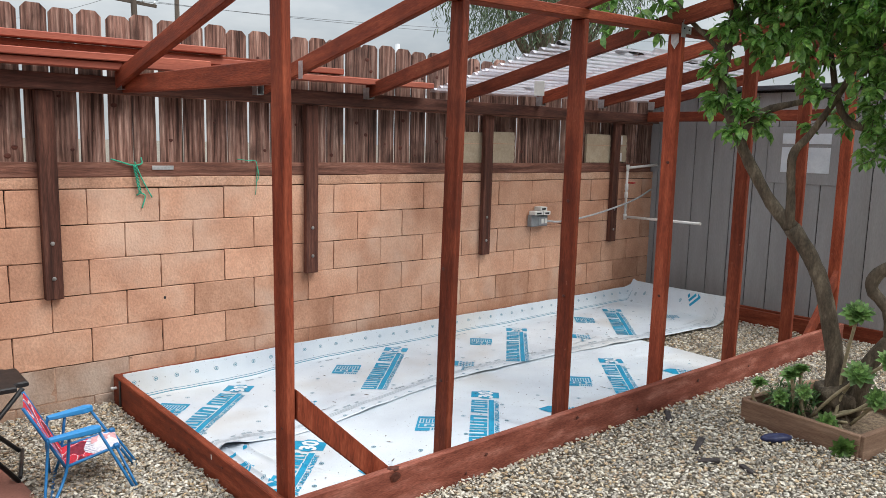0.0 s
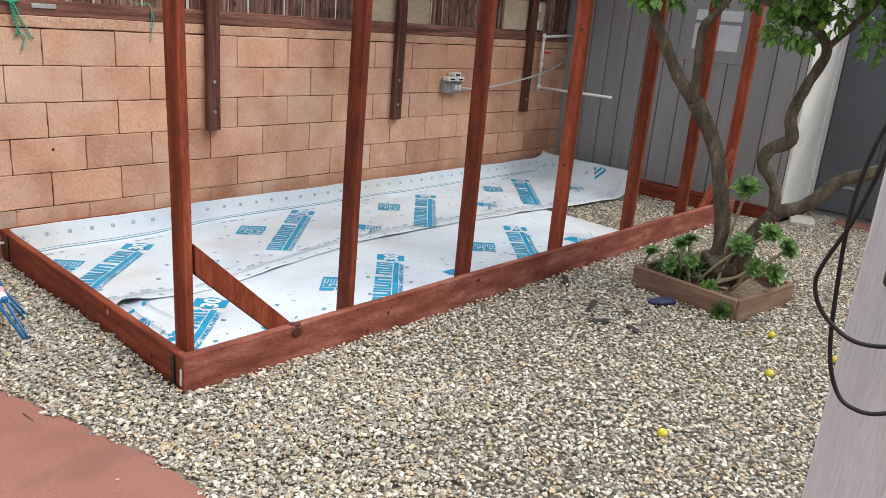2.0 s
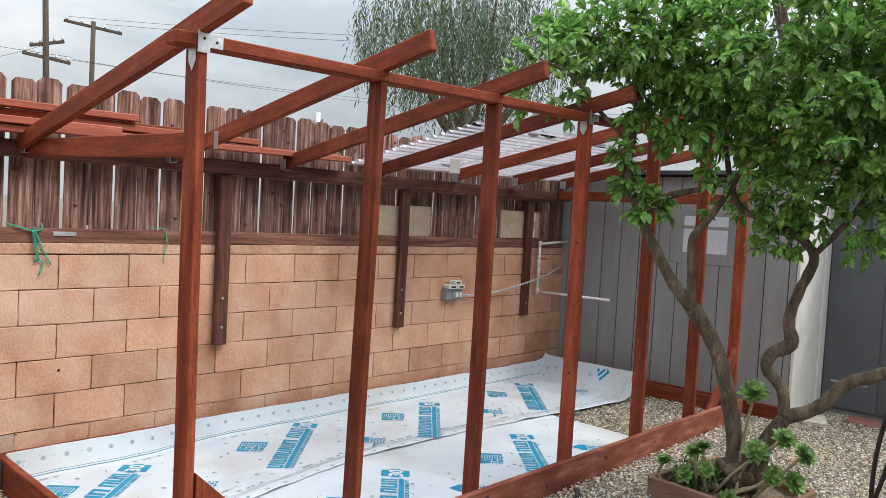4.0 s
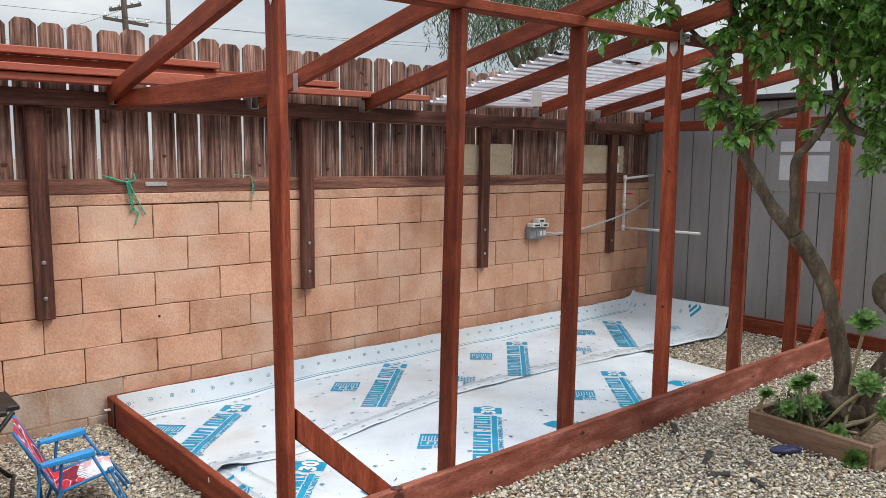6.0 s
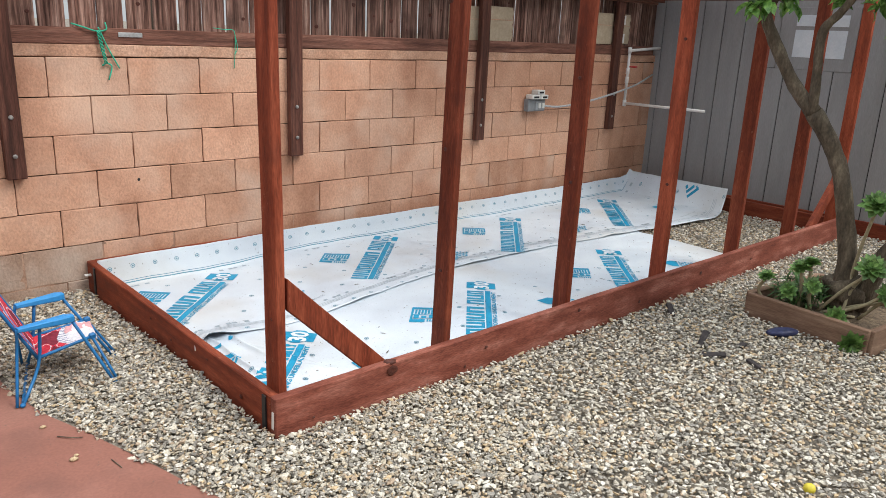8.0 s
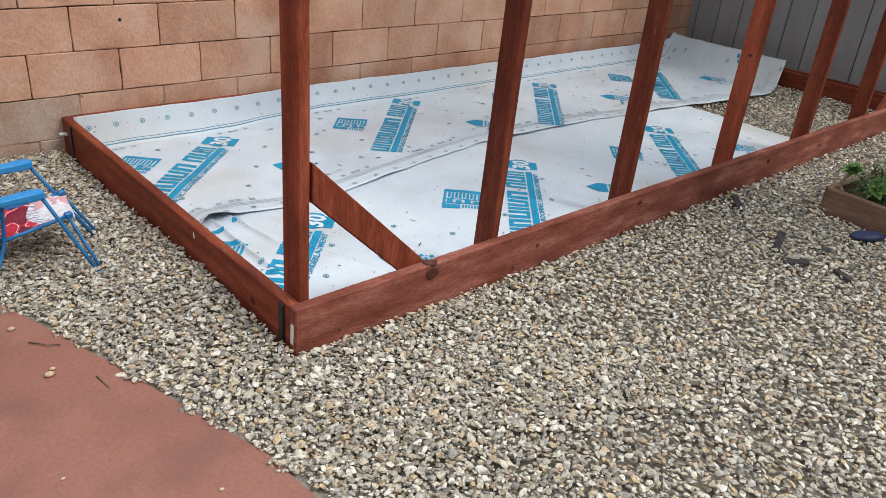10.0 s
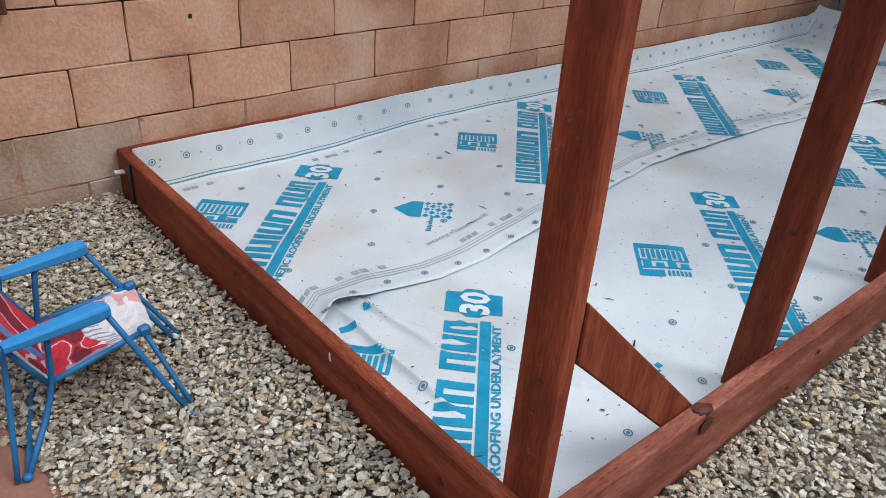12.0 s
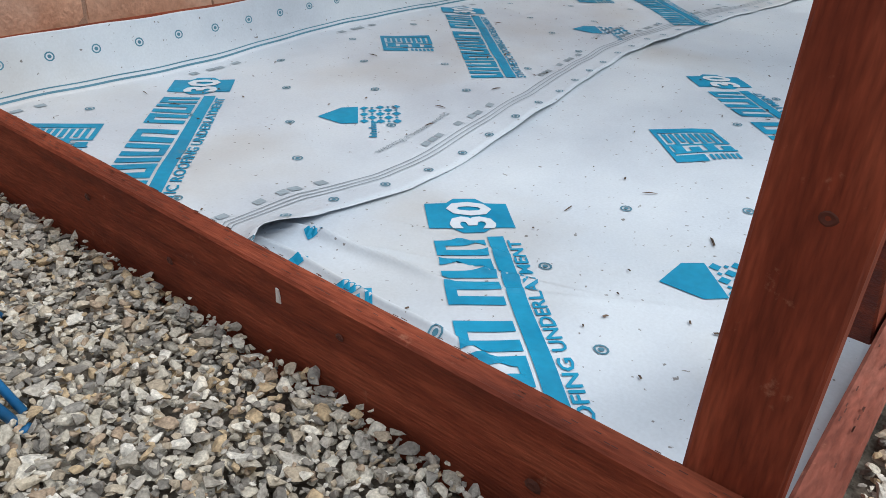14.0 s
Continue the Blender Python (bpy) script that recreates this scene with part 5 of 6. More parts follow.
part("tap", tube([(PX + 0.005, WALL - 0.055, 1.24), (PX + 0.01, WALL - 0.10, 1.24), (PX + 0.055, WALL - 0.10, 1.24)], [0.006, 0.008, 0.009], 8), mat("red_plastic", [(0.5, 0.02, 0.02), (0.6, 0.03, 0.03)], 9, rough=0.4), pipe, "small red tap lever")

# ---- pads, plates and cords on the fence ----
M_PAD = mat("tan_foam_pad", [(0.36, 0.285, 0.20), (0.46, 0.375, 0.275)], 12, rough=0.9, fine=0.12)
for x0, x1, z0, z1 in ((2.66, 2.955, 1.43, 1.675), (3.065, 3.32, 1.43, 1.685), (4.29, 4.64, 1.435, 1.70), (4.76, 4.90, 1.44, 1.70)):
    bm = bmesh.new()
    n_ = 9
    prof = [(x0, z0), (x1, z0)] + [(x1 + (0.012 if k % 2 else 0.0), z0 + (z1 - z0) * (k + 0.5) / n_) for k in range(n_)] + [(x1, z1), (x0, z1)]
    fr = [bm.verts.new((x, 0, z)) for x, z in prof]
    bk = [bm.verts.new((x, 0.025, z)) for x, z in prof]
    bm.faces.new(fr)
    bm.faces.new(bk[::-1])
    for i in range(len(prof)):
        bm.faces.new((fr[i], bk[i], bk[(i + 1) % len(prof)], fr[(i + 1) % len(prof)]))
    o = part("foam_pad", bm, M_PAD)
    o.location = (0, WALL + 0.008, 0)
    tagged(o, "tan textured foam board standing on the fence rail", "pad", "tan boards on the fence rail")
    part("seam", box(x0 + 0.003, x1 - 0.003, -0.002, 0.001, (z0 + z1) / 2 + 0.028, (z0 + z1) / 2 + 0.033, 0), M_CAP, o)
    if x0 > 4.7:
        for z in (1.49, 1.65):
            part("sticker", box(x0 + 0.01, x0 + 0.07, -0.004, -0.0005, z - 0.04, z + 0.04, 0), M_WHITE, o, "white label")
pl = part("mending_plate", box(0.262, 0.39, -0.003, 0.0, -0.012, 0.012, 0.001), M_GALV)
pl.location = (0, WALL - 0.005, 1.395)
tagged(pl, "galvanised mending plate on the fence rail", "plate")
M_ROPE = mat("green_rope", [(0.02, 0.30, 0.18), (0.05, 0.42, 0.28)], 60, rough=0.7, fine=0.2)


def rope(pts_list, r, label):
    ob = thing("rope", label, "rope", at=pts_list[0][0])
    o0 = Vector(pts_list[0][0])
    for pts in pts_list:
        part("strand", tube([p - o0 for p in smooth_path(pts, 6)], r, 6), M_ROPE, ob)
    return ob


Y = WALL - 0.012
tw = [[], []]
for k in range(40):
    f = k / 39
    for s in (0, 1):
        a = f * 26 + math.pi * s
        tw[s].append((0.155 + 0.03 * f + 0.006 * math.cos(a), Y - 0.008 + 0.006 * math.sin(a), 1.41 - 0.165 * f))
rope(tw + [[(0.03, Y + 0.01, 1.445), (0.08, Y, 1.43), (0.15, Y, 1.41), (0.2, Y, 1.42), (0.20, Y + 0.01, 1.455)], [(0.16, Y, 1.43), (0.2, Y, 1.33), (0.255, Y, 1.22)], [(0.185, Y, 1.25), (0.215, Y, 1.23), (0.195, Y, 1.16)], [(0.19, Y, 1.25), (0.165, Y, 1.235)]], 0.0042, "twisted green rope knotted on the fence rail")
rope([[(0.80, Y + 0.01, 1.448), (0.87, Y, 1.44), (0.927, Y, 1.432), (0.93, Y, 1.33), (0.92, Y, 1.22)], [(0.927, Y, 1.435), (0.945, Y, 1.34), (0.925, Y, 1.30)]], 0.0025, "thin green cord hanging from the fence rail")

# ---- things on the roof ----
bm = box(-0.035, 0.035, -0.003, 0.003, -0.10, 0.0, 0.002)
tg = part("price_tag", bm, M_WHITE)
tg.matrix_basis = pose(2.60, 1.145, 2.02, 8, 0, -49)
tg.parent = frame_ob
tagged(tg, "pale plastic tag hanging under the roof")
for x0, y0, s in ((2.50, 0.88, 1), (3.18, 0.90, 3), (3.98, 0.93, 3), (2.62, 1.88, 2), (3.30, 1.87, 2)):
    rr = random.Random(int(x0 * 100))
    for k in range(s):
        bm = blob(0.035, 2, (1.6, 0.7, 0.5), 0.5, 2.0, k)
        o = part("debris_clump", bm, M_BLACK, frame_ob, "dark clump of debris lying on the roofing")
        xx, yy = x0 + 0.09 * k, y0 + rr.uniform(-0.03, 0.03)
        o.location = (xx, yy, roof_z(xx, yy) + 0.128)

# ---- ground clutter ----
M_NAVY = mat("navy_plastic", [(0.015, 0.02, 0.06), (0.03, 0.035, 0.09)], 9, rough=0.5)
case_ob = part("spectacle_case", blob(0.08, 3, (1.15, 0.5, 0.3), 0.08, 2), M_NAVY)
case_ob.matrix_basis = pose(2.62, -0.68, 0.035, 0, 0, -32)
tagged(case_ob, "navy blue plastic case lying on the gravel", "case")
M_CHAR = mat("charred_wood", [(0.02, 0.018, 0.018), (0.06, 0.05, 0.05)], 20, rough=0.9, bump=0.7)
for i, (x, y, ln, rz) in enumerate(((2.20, -0.46, 0.20, 20), (2.06, -0.60, 0.12, -50), (2.12, -0.78, 0.10, 70), (2.45, 0.0 - 0.12, 0.16, 40), (2.30, -0.62, 0.05, 0))):
    o = part("bark_scrap", worn(box(-ln / 2, ln / 2, -0.016, 0.016, -0.008, 0.010, 0.004), 0.012, 14), M_CHAR)
    o.matrix_basis = pose(x, y, 0.022, 6, -5, rz)
    tagged(o, "dark charred scrap of bark lying on the gravel", "bark scrap", "dark scraps on the gravel")
for x, y in ((2.68, -1.29), (2.18, -1.47), (2.63, -1.63), (1.26, -1.40)):
    o = part("fallen_fruit", blob(0.021, 2, (1, 1, 0.95), 0.05), mat("ripe_fruit", [(0.45, 0.36, 0.03), (0.6, 0.5, 0.06)], 9, rough=0.5))
    o.location = (x, y, 0.03)
    tagged(o, "small fallen yellow fruit on the gravel", "fruit", "fallen fruit")
for x, y, s, c in ((-0.60, 0.325, 0.013, 0), (-0.585, 0.35, 0.008, 0), (-0.42, -0.35, 0.006, 1), (-0.62, 0.62, 0.010, 1), (-0.7, -0.1, 0.005, 0)):
    o = part("pebble", blob(s, 2, (1.2, 0.8, 0.6), 0.3, 2, x), M_STONE)
    o.location = (x, y, 0.004 + s * 0.45)
    tagged(o, "loose pale pebble lying on the red slab", "pebble", "pebbles on the patio")
for pts in ([(-0.60, 0.52, 0.008), (-0.56, 0.47, 0.012), (-0.53, 0.46, 0.008)], [(-0.50, 0.25, 0.007), (-0.49, 0.18, 0.007)]):
    o = part("dry_twig", tube(pts, 0.002, 5), M_BARK)
    tagged(o, "thin dry twig on the patio slab", "twig", "twigs on the patio")

# ---- patio cover post with cords and a tool, beside the camera ----
M_POST = mat("pale_grey_painted_post", [(0.50, 0.50, 0.53), (0.62, 0.62, 0.65)], 4, (8, 8, 0.6), 0.75, 0.7, 40, fine=0.12, stain=(0.40, 0.38, 0.37), stain_scale=9, stain_amount=0.5)
pp = part("patio_post", lumber(3.0, 0.089, 0.089, cuts=14, amount=0.002), M_POST)
pp.matrix_basis = pose(-0.366, -2.339, 0.0, 0, 0, -8)
tagged(pp, "pale grey painted square patio post", "post")
cord = thing("power_cord", "black power cord looped down beside the post", "power cord", at=(-0.421, -2.291, 1.85))
C0 = Vector((-0.43, -2.28, 1.85))
for pts in ([(-0.43, -2.29, 2.95), (-0.455, -2.302, 1.80), (-0.46, -2.306, 1.623), (-0.46, -2.304, 1.56), (-0.46, -2.295, 1.499), (-0.46, -2.277, 1.445), (-0.46, -2.268, 1.377), (-0.46, -2.271, 1.30), (-0.46, -2.281, 1.212), (-0.46, -2.299, 1.168), (-0.46, -2.321, 1.158), (-0.46, -2.343, 1.164), (-0.46, -2.362, 1.183), (-0.46, -2.377, 1.24), (-0.44, -2.375, 1.36)],
            [(-0.44, -2.28, 2.95), (-0.465, -2.298, 1.80), (-0.47, -2.302, 1.622), (-0.47, -2.303, 1.549), (-0.47, -2.295, 1.483), (-0.47, -2.286, 1.412), (-0.47, -2.273, 1.355), (-0.47, -2.258, 1.313), (-0.47, -2.253, 1.286), (-0.47, -2.262, 1.262), (-0.47, -2.280, 1.245), (-0.47, -2.305, 1.235), (-0.47, -2.337, 1.242), (-0.47, -2.358, 1.262), (-0.47, -2.369, 1.292), (-0.45, -2.375, 1.40)]):
    part("strand", tube([p - C0 for p in smooth_path(pts, 6)], 0.0024, 8), M_BLACK, cord)
tool = thing("hanging_tool", "black rubber-handled tool hanging from the post", "tool", at=(-0.4875, -2.3435, 1.356))
tool.scale = (0.88, 0.88, 0.88)
part("grip", tube([(0, 0, -0.055), (0, 0, -0.05), (0.0, 0, 0.0), (0, 0, 0.05), (0, 0, 0.053)], [0.010, 0.0145, 0.0155, 0.0135, 0.010], 14), M_BLACK, tool, "black rubber grip")
part("shaft", tube([(0, 0, 0.05), (0.004, 0.0, 0.16)], 0.004, 8), M_BLACK, tool)
part("head", box(-0.02, 0.02, -0.012, 0.012, 0.145, 0.19, 0.006), M_BLACK, tool)
M_GILT = mat("dull_gilt_mark", [(0.22, 0.16, 0.07), (0.32, 0.24, 0.11)], 9, rough=0.5)
for k, h in enumerate((0.0016, 0.0024, 0.0024, 0.0016, 0.0024, 0.0020, 0.0024)):
    part("grip_mark", box(-0.0164, -0.0150, -h, h, -0.040 + 0.0065 * k, -0.0365 + 0.0065 * k, 0), M_GILT, tool, "dull gilt mark on the grip")
part("collar", tube([(0, 0, 0.045), (0, 0, 0.05), (0, 0, 0.068), (0, 0, 0.07)], [0.0125, 0.0135, 0.0135, 0.012], 14), M_BLACK, tool)
part("hook", tube([(0.004, 0, 0.19), (0.03, -0.01, 0.23), (0.09, -0.01, 0.23)], 0.003, 6), M_BLACK, tool)

# ---- distance beyond the fence ----
M_POLE = mat("creosote_pole", [(0.06, 0.045, 0.035), (0.10, 0.08, 0.065)], 5, (4, 4, 0.3), 0.9)
M_WILLOW = mat("weeping_foliage", [(0.045, 0.075, 0.04), (0.085, 0.125, 0.065), (0.14, 0.18, 0.10)], 3, rough=0.6, per=0.4, island=True)
EYE0 = Vector((-1.33, -2.44, 1.6))


def far(dx, dy, dz, dist):
    """A point that far along a bearing from the garden."""
    return EYE0 + Vector((dx, dy, dz)).normalized() * dist


def utility_pole(bx, by, dist, z_top, bars, lean):
    d = Vector((bx, by, 0)).normalized()
    base = EYE0 + d * dist
    base.z = -0.1
    ob = thing("utility_pole", "dark timber utility pole with crossarms behind the fence", "utility pole", "utility poles", at=tuple(base))
    part("pole", tube([(0, 0, 0), (0, 0, z_top / 2), (lean, 0, z_top)], [0.17, 0.15, 0.12], 10), M_POLE, ob)
    side = Vector((d.y, -d.x, 0))
    for z, half, tilt in bars:
        a, b = side * -half + Vector((0, 0, z + tilt)), side * half + Vector((0, 0, z - tilt))
        place(part("crossarm", lumber((b - a).length, 0.12, 0.15, cuts=2), M_POLE, ob), along(a, b))
        for f in (0.05, 0.3, 0.7, 0.95):
            part("insulator", tube([a.lerp(b, f) + Vector((0, 0, 0.05)), a.lerp(b, f) + Vector((0, 0, 0.25))], 0.06, 6), M_GALV, ob)
    return base


b1 = utility_pole(0.316, 0.935, 42, 14.5, ((8.3, 1.05, 0.12), (9.0, 0.75, -0.2)), -0.25)
b2 = utility_pole(0.3585, 0.914, 46, 11.2, ((10.9, 1.45, 0.15),), 0.0)
wires = thing("overhead_wires", "thin overhead wires across the cloudy sky", "wires")
for k, (p, q, sag) in enumerate((((-30, 38, 9.0), (13.0, 36.5, 8.3), 0.5), ((12.2, 37.5, 8.3), (60, 30, 11.5), 0.8), ((13.2, 37.0, 8.3), (60, 28, 10.6), 0.8), ((14.0, 40.0, 11.0), (40, 12, 12.0), 0.6), ((15.8, 39.5, 10.9), (44, 12, 12.4), 0.6), ((12.4, 37.5, 9.0), (10, 60, 9.5), 0.4))):
    pts = []
    for i in range(17):
        f = i / 16
        v = Vector(p).lerp(Vector(q), f)
        v.z -= sag * 4 * f * (1 - f)
        pts.append(v)
    part("wire", tube(pts, 0.010, 5), M_BLACK, wires)


def weeping_tree(name, label, base, trunk_h, crown_c, crown_r, n_strings, seed, strands=(0.6, 2.0)):
    rr = random.Random(seed)
    base = Vector(base)
    ob = thing(name, label, "tree", at=tuple(base))
    c = Vector(crown_c) - base
    part("trunk", tube(smooth_path([(0, 0, 0), (0.1, 0.0, trunk_h * 0.5), (c.x * 0.4, c.y * 0.4, trunk_h)], 4), [0.30 - 0.012 * k for k in range(9)], 9), M_BARK, ob)
    for k in range(9):
        d = rnd_dir(rr)
        tip = c + Vector((d.x * crown_r[0], d.y * crown_r[1], abs(d.z) * crown_r[2])) * 0.8
        part("limb", tube(smooth_path([(c.x * 0.3, c.y * 0.3, trunk_h * 0.75), (tip * 0.55 + Vector((0, 0, 0.6))), tip], 4), [0.12, 0.11, 0.1, 0.09, 0.075, 0.06, 0.05, 0.04, 0.03], 7), M_BARK, ob)
    items = []
    for i in range(n_strings):
        d = rnd_dir(rr)
        f = rr.random() ** 0.4
        p = c + Vector((d.x * crown_r[0], d.y * crown_r[1], d.z * crown_r[2])) * f
        ln = rr.uniform(*strands)
        drift = Vector((rr.uniform(-0.15, 0.15), rr.uniform(-0.15, 0.15), 0))
        for k in range(int(ln * 13)):
            q = p + drift * (k / 13) + Vector((rr.uniform(-0.06, 0.06), rr.uniform(-0.06, 0.06), -k / 13))
            items.append((q, Vector((rr.gauss(0, 0.5), rr.gauss(0, 0.5), -1.0)), rnd_dir(rr), rr.uniform(0.6, 1.3)))
    leaf_mesh("crown", items, 0.17, 0.034, M_WILLOW, ob, 0.2)
    return ob


weeping_tree("weeping_tree", "tall weeping tree with hanging grey-green foliage beyond the fence", (16.6, 13.6, 0), 5.0, (16.6, 14.0, 7.5), (3.7, 3.7, 2.3), 1500, 3)
weeping_tree("far_tree", "small dark green tree far beyond the fence", (19.2, 24.5, 0), 3.2, (19.2, 24.5, 4.6), (0.9, 0.9, 1.2), 60, 5, (0.3, 0.7))
weeping_tree("far_tree", "leafy green tree behind the shed", (14.0, 2.0, 0), 4.0, (13.5, 2.5, 5.5), (3.4, 3.6, 2.4), 420, 9, (0.3, 1.0))
stick_pole = part("street_post", tube([(16.0, 20.6, 0), (16.0, 20.6, 5.2)], 0.09, 8), mat("pale_metal_post", [(0.5, 0.52, 0.54), (0.6, 0.62, 0.64)], 3, rough=0.5))
tagged(stick_pole, "pale metal post beyond the fence", "post")

# ---- unseen walls behind and beside the camera ----
house = thing("house", "pale stucco house wall behind the patio", "house")
part("wall", box(-6.0, 9.0, -6.3, -6.1, 0, 3.0, 0.0), mat("pale_stucco", [(0.45, 0.42, 0.38), (0.55, 0.52, 0.47)], 3, rough=0.95, bump=0.5, bump_scale=80), house)
# added out of view: blocks sky light so faces towards -x darken
part("wall", box(-3.6, -3.4, -6.1, 1.9, 0, 2.9, 0.0), mat("side_stucco", [(0.40, 0.37, 0.33), (0.50, 0.46, 0.42)], 3, rough=0.95, bump=0.5, bump_scale=80), house)

# ---- gravel ----
def gravel(name, spots, sizes, sub, label, seed):
    """Many small stones in one mesh."""
    gen = np.random.RandomState(seed)
    base = []
    for k in range(10):
        bm_ = bmesh.new()
        bmesh.ops.create_icosphere(bm_, subdivisions=sub, radius=1)
        vs = np.array([v.co[:] for v in bm_.verts])
        fs = np.array([[v.index for v in f.verts] for f in bm_.faces])
        bm_.free()
        vs = vs * (1 + 0.16 * gen.randn(len(vs), 1).clip(-1.5, 1.5)) if sub == 1 else vs * np.array([[1 + 0.22 * noise.noise(Vector(v) * 1.5 + Vector((k * 7, 0, 0)))] for v in vs.tolist()])
        for _ in range(15):
            n_ = gen.randn(3)
            n_ /= np.linalg.norm(n_)
            d_ = vs @ n_
            cut = gen.uniform(0.30, 0.64)
            vs = vs - np.outer(np.maximum(d_ - cut, 0), n_)
        base.append((vs, fs))
    n = len(spots)
    V, F, off = [], [], 0
    which = gen.randint(0, 10, n)
    for k in range(10):
        idx = np.where(which == k)[0]
        vs, fs = base[k]
        m = len(idx)
        ang = gen.uniform(0, 2 * np.pi, m)
        sc = sizes[idx][:, None] * np.stack([gen.uniform(0.95, 1.3, m), gen.uniform(0.75, 1.05, m), gen.uniform(0.46, 0.70, m)], 1)
        tx, ty = gen.uniform(-0.36, 0.36, m), gen.uniform(-0.36, 0.36, m)
        p = vs[None] * sc[:, None]
        y_ = p[..., 1] * np.cos(tx)[:, None] - p[..., 2] * np.sin(tx)[:, None]
        z_ = p[..., 1] * np.sin(tx)[:, None] + p[..., 2] * np.cos(tx)[:, None]
        x_ = p[..., 0] * np.cos(ty)[:, None] + z_ * np.sin(ty)[:, None]
        z_ = -p[..., 0] * np.sin(ty)[:, None] + z_ * np.cos(ty)[:, None]
        xr = x_ * np.cos(ang)[:, None] - y_ * np.sin(ang)[:, None]
        yr = x_ * np.sin(ang)[:, None] + y_ * np.cos(ang)[:, None]
        q = np.stack([xr, yr, z_], -1) + spots[idx][:, None]
        V.append(q.reshape(-1, 3))
        F.append((fs[None] + (off + np.arange(m) * len(vs))[:, None, None]).reshape(-1, 3))
        off += m * len(vs)
    V, F = np.concatenate(V), np.concatenate(F)
    me = bpy.data.meshes.new(name)
    me.vertices.add(len(V))
    me.vertices.foreach_set("co", V.ravel())
    me.loops.add(F.size)
    me.loops.foreach_set("vertex_index", F.ravel().astype(np.int32))
    me.polygons.add(len(F))
    me.polygons.foreach_set("loop_start", np.arange(0, F.size, 3, dtype=np.int32))
    me.polygons.foreach_set("loop_total", np.full(len(F), 3, dtype=np.int32))
    me.polygons.foreach_set("use_smooth", np.zeros(len(F), dtype=bool))
    me.update()
    me.validate()
    me.materials.append(M_STONE)
    return tagged(new(name, me), label, "gravel", kind="stuff")


PY_, PX_ = np.array([p[0] for p in PATIO_EDGE]), np.array([p[1] for p in PATIO_EDGE])


def scatter(x0, x1, y0, y1, pitch, seed, keep):
    """Jittered grid of stone places with a loose second layer."""
    gen = np.random.RandomState(seed)
    out = []
    for layer, (z, pr) in enumerate(((-0.008, 1.0), (0.006, 0.92))):
        gx, gy = np.meshgrid(np.arange(x0, x1, pitch), np.arange(y0, y1, pitch))
        p = np.stack([gx.ravel(), gy.ravel()], 1) + gen.uniform(-0.55, 0.55, (gx.size, 2)) * pitch + layer * pitch * 0.5
        p = p[gen.rand(len(p)) < pr]
        out.append(np.column_stack([p, z + gen.uniform(-0.004, 0.005, len(p))]))
    s = np.concatenate(out)
    s[:, 2] += 0.017 * np.clip((s[:, 0] - np.interp(s[:, 1], PY_, PX_)) / 0.3, 0, 1)
    heap = 0.040 * np.exp(-np.maximum(-s[:, 0], 0) / 0.14) * np.exp(-(((s[:, 1] - 0.6) / 0.55) ** 2)) * (s[:, 0] < 0.02)
    heap += 0.009 * np.exp(-np.maximum(-s[:, 1], 0) / 0.12) * np.exp(-(((s[:, 0] - 0.3) / 0.6) ** 2)) * (s[:, 1] < 0.02)
    s[:, 2] += heap
    return s[keep(s[:, 0], s[:, 1])]


def outside(x, y):
    edge = np.interp(y, PY_, PX_) + 0.02 * np.sin(y * 23) + 0.012 * np.sin(y * 57)
    on_gravel = (x > edge) & (y < WALL - 0.01)
    in_frame = (x > -0.012) & (x < 5.2) & (y > -0.012)
    in_box = (x > 2.74) & (x < 3.48) & (y > -1.10) & (y < -0.42)
    step = ((x > SX - 0.03) & (y > -0.34)) | ((x > 5.85) & (y < -0.61)) | (x > 6.10)
    return on_gravel & ~in_frame & ~in_box & ~step


def near_zone(x, y):
    drift = 0.16 * np.sin(9 * y + 5 * x) + 0.16 * np.sin(37 * x + 53 * y)
    return (x + drift < 0.85) & (y - drift > -0.85)


s1 = scatter(-0.9, 1.2, -1.2, WALL, 0.0195, 1, lambda x, y: outside(x, y) & near_zone(x, y))
gravel("gravel", s1, np.random.RandomState(5).uniform(0.0085, 0.0205, len(s1)), 2, "pale grey and tan crushed gravel beside the frame", 2)
s1b = scatter(-0.9, 1.2, -1.2, WALL, 0.026, 11, lambda x, y: outside(x, y) & near_zone(x, y))
s1b[:, 2] += 0.008
gravel("gravel", s1b, np.random.RandomState(15).uniform(0.0045, 0.0095, len(s1b)), 1, "small grey and tan chips among the gravel", 12)
s1c = scatter(-0.9, 1.2, -1.2, WALL, 0.0175, 17, lambda x, y: outside(x, y) & near_zone(x, y))
s1c[:, 2] -= 0.004
gravel("gravel", s1c, np.random.RandomState(18).uniform(0.006, 0.0115, len(s1c)), 1, "small grey and tan stones filling between the larger gravel", 19)
s2 = scatter(-0.5, 6.1, -2.6, WALL, 0.021, 3, lambda x, y: outside(x, y) & ~near_zone(x, y))
gravel("gravel", s2, np.random.RandomState(6).uniform(0.0085, 0.0205, len(s2)), 1, "pale grey and tan gravel across the yard", 4)
s3 = scatter(3.55, 5.13, 0.05, 1.15, 0.024, 7, lambda x, y: (x > 3.72) | (y > 0.9))
s3[:, 2] += 0.014
gravel("gravel", s3, np.random.RandomState(8).uniform(0.0105, 0.0205, len(s3)), 1, "bare gravel patch inside the timber frame", 9)

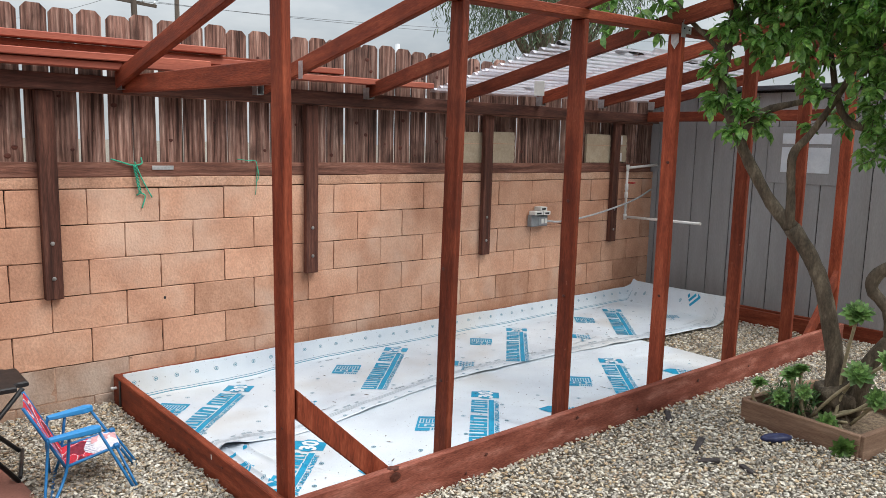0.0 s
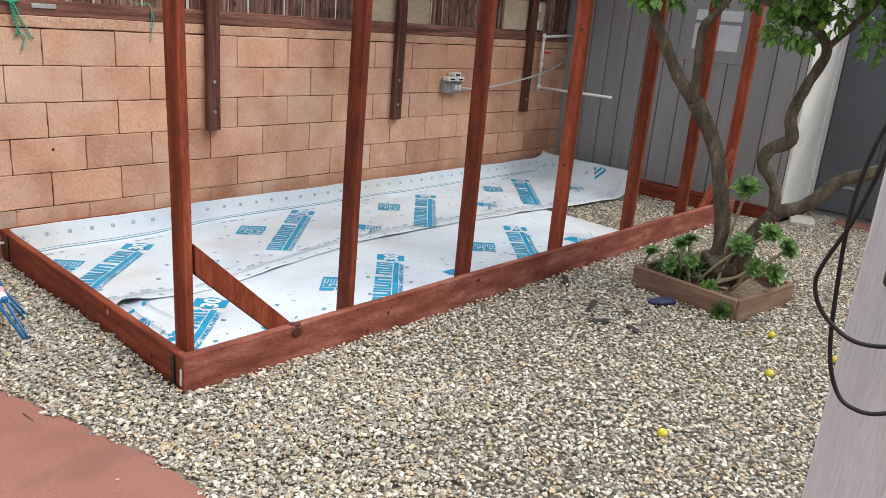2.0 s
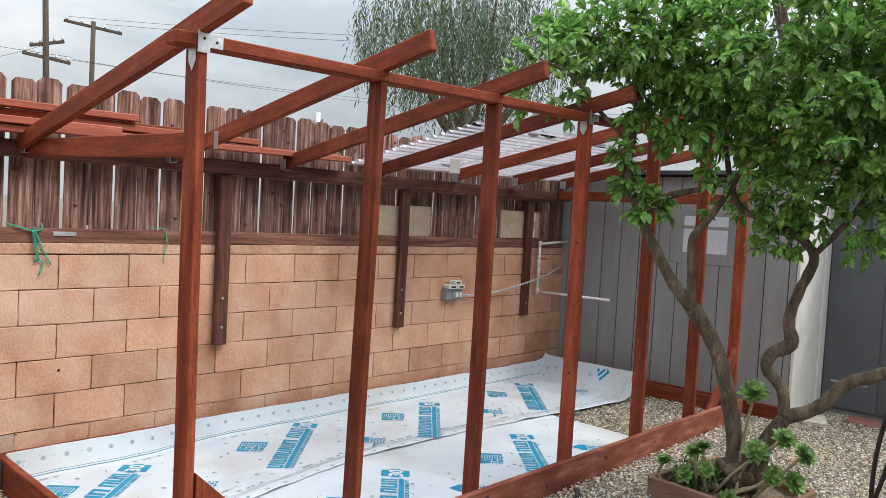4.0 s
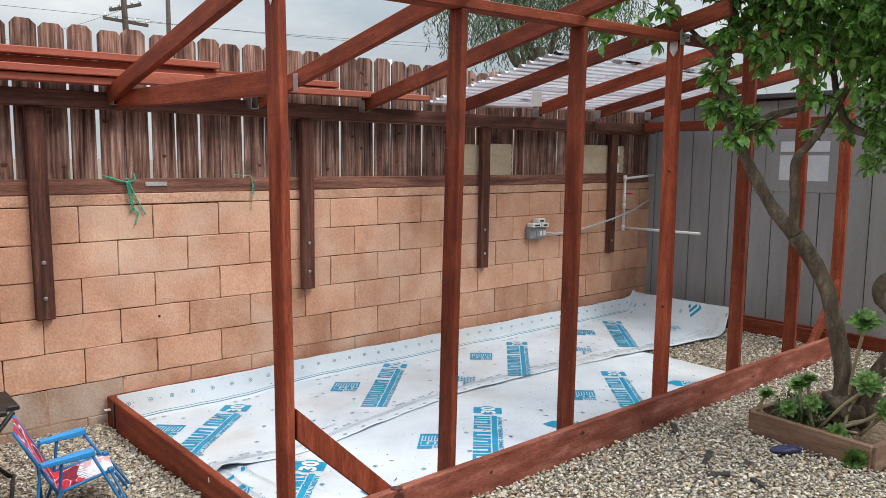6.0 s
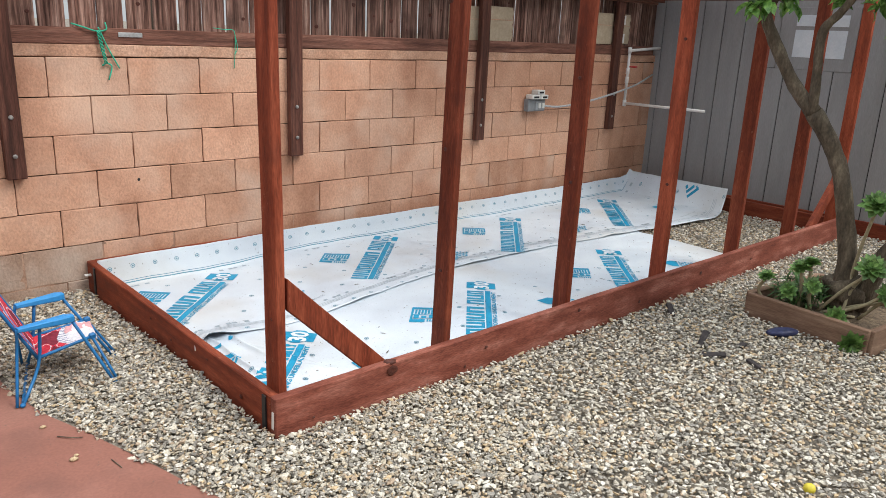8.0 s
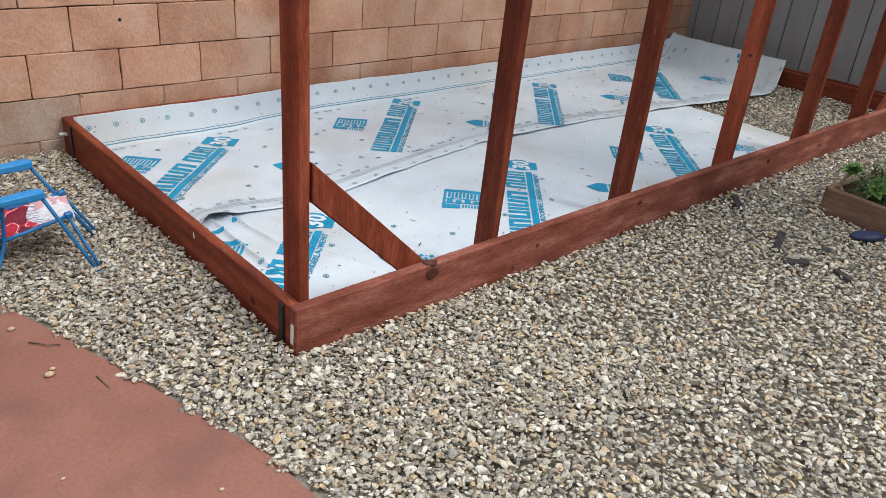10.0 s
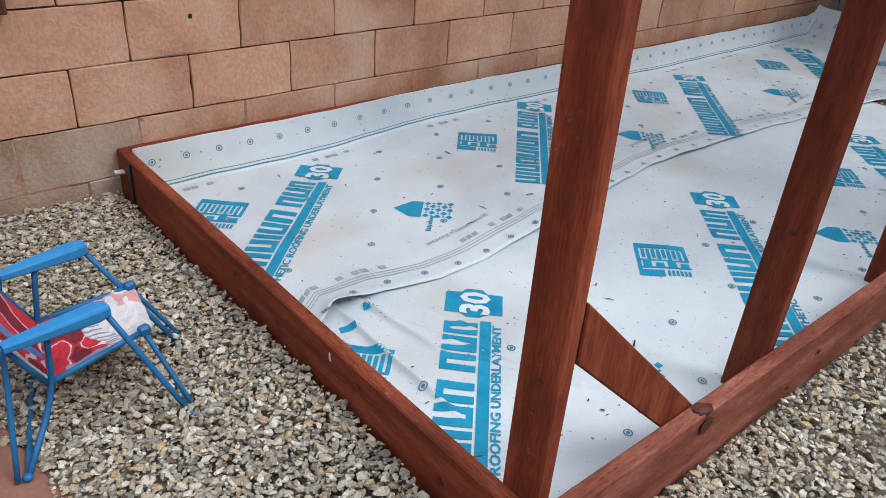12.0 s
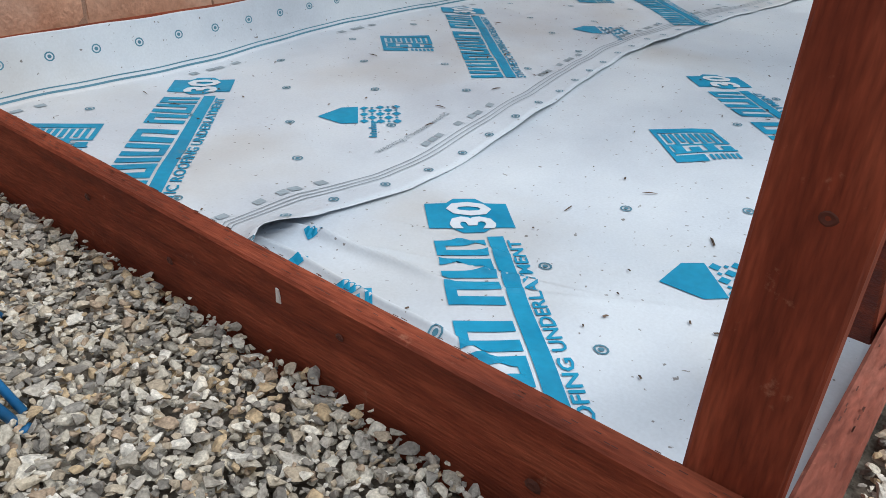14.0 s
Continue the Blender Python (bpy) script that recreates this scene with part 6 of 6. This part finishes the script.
# ---- litter on the sheets ----
rng = random.Random(31)
V_, F_ = [], []
for i in range(170):
    upper = rng.random() < 0.6
    x = rng.uniform(0.1, 4.4 if upper else 3.6)
    y = rng.uniform(1.12, 1.85) if upper else rng.uniform(0.1, 0.85)
    z = (up_z if upper else low_z)(x, y) + 0.0035
    a, ln, wd = rng.random() * 6.28, rng.uniform(0.002, 0.008), rng.uniform(0.0012, 0.003)
    if rng.random() < 0.12:
        ln = 0.018
    b = len(V_)
    for du, dv, dz in ((-1, -1, 0), (1, -0.6, 0), (0.8, 1, 0), (-0.7, 0.8, 0), (0, 0, 0.0025)):
        V_.append((x + math.cos(a) * du * ln - math.sin(a) * dv * wd, y + math.sin(a) * du * ln + math.cos(a) * dv * wd, z + dz))
    F_ += [(b, b + 1, b + 4), (b + 1, b + 2, b + 4), (b + 2, b + 3, b + 4), (b + 3, b, b + 4)]
me = bpy.data.meshes.new("litter")
me.from_pydata(V_, [], F_)
me.materials.append(mat("dark_crumbs", [(0.05, 0.035, 0.025), (0.16, 0.11, 0.08)], 30, rough=0.9, per=0.4, island=True))
tagged(new("litter", me), "dark crumbs of bark and leaf on the white sheets", "litter", kind="stuff")

# ---- wall blocks ----
BLOCK_MESHES = []
for k in range(6):
    bm = box(0.0024, 0.4048, 0.0, 0.10, 0.0024, 0.1981, 0.0030)
    bmesh.ops.subdivide_edges(bm, edges=[e for e in bm.edges if e.calc_length() > 0.15], cuts=3)
    for v in bm.verts:
        v.co.y += 0.004 * noise.noise(Vector((v.co.x * 6, v.co.z * 9, k * 3)))
        v.co.x += random.uniform(-0.0022, 0.0022)
        v.co.z += random.uniform(-0.0020, 0.0020)
    me = bpy.data.meshes.new("block")
    bm.to_mesh(me)
    bm.free()
    BLOCK_MESHES.append(me)
PITCH, COURSE, LINE = 0.4072, 0.2005, 0.4745
for c in range(-3, 4):
    z = LINE + COURSE * c
    first = 0.096 if c in (-2, 0, 2) else -0.107
    kmin = -int((first + 3.9) / PITCH)
    for k in range(kmin, 18):
        x = first + PITCH * k
        tone = noise.noise(Vector((x * 0.8, c * 1.1, 0)))
        low = c <= -2
        m = M_BLOCK_GREY if (c <= -2 and x < -0.25) or c == -3 else (M_BLOCK_DARK if (c <= 0 and tone > 0.05 and x > 0.4) or low or x > 5.0 else M_BLOCK)
        me = BLOCK_MESHES[(k * 5 + c * 3) % 6]
        key = me.name + m.name
        if key not in bpy.data.meshes:
            copy = me.copy()
            copy.name = key
            copy.materials.append(m)
        o = new("block", bpy.data.meshes[key])
        o.parent = wall
        o.matrix_basis = pose(x, random.uniform(-0.0025, 0.0012) + (0.002 if c < 0 else 0.0), z, 0, 0, random.uniform(-0.2, 0.2))
bm = bmesh.new()
bmesh.ops.create_uvsphere(bm, u_segments=8, v_segments=5, radius=0.010)
part("drill_hole", bm, M_BLACK, wall, "small dark drill hole").matrix_basis = Matrix.Translation((0.318, -0.001, 0.607)) @ Matrix.Diagonal((1, 0.3, 1, 1))
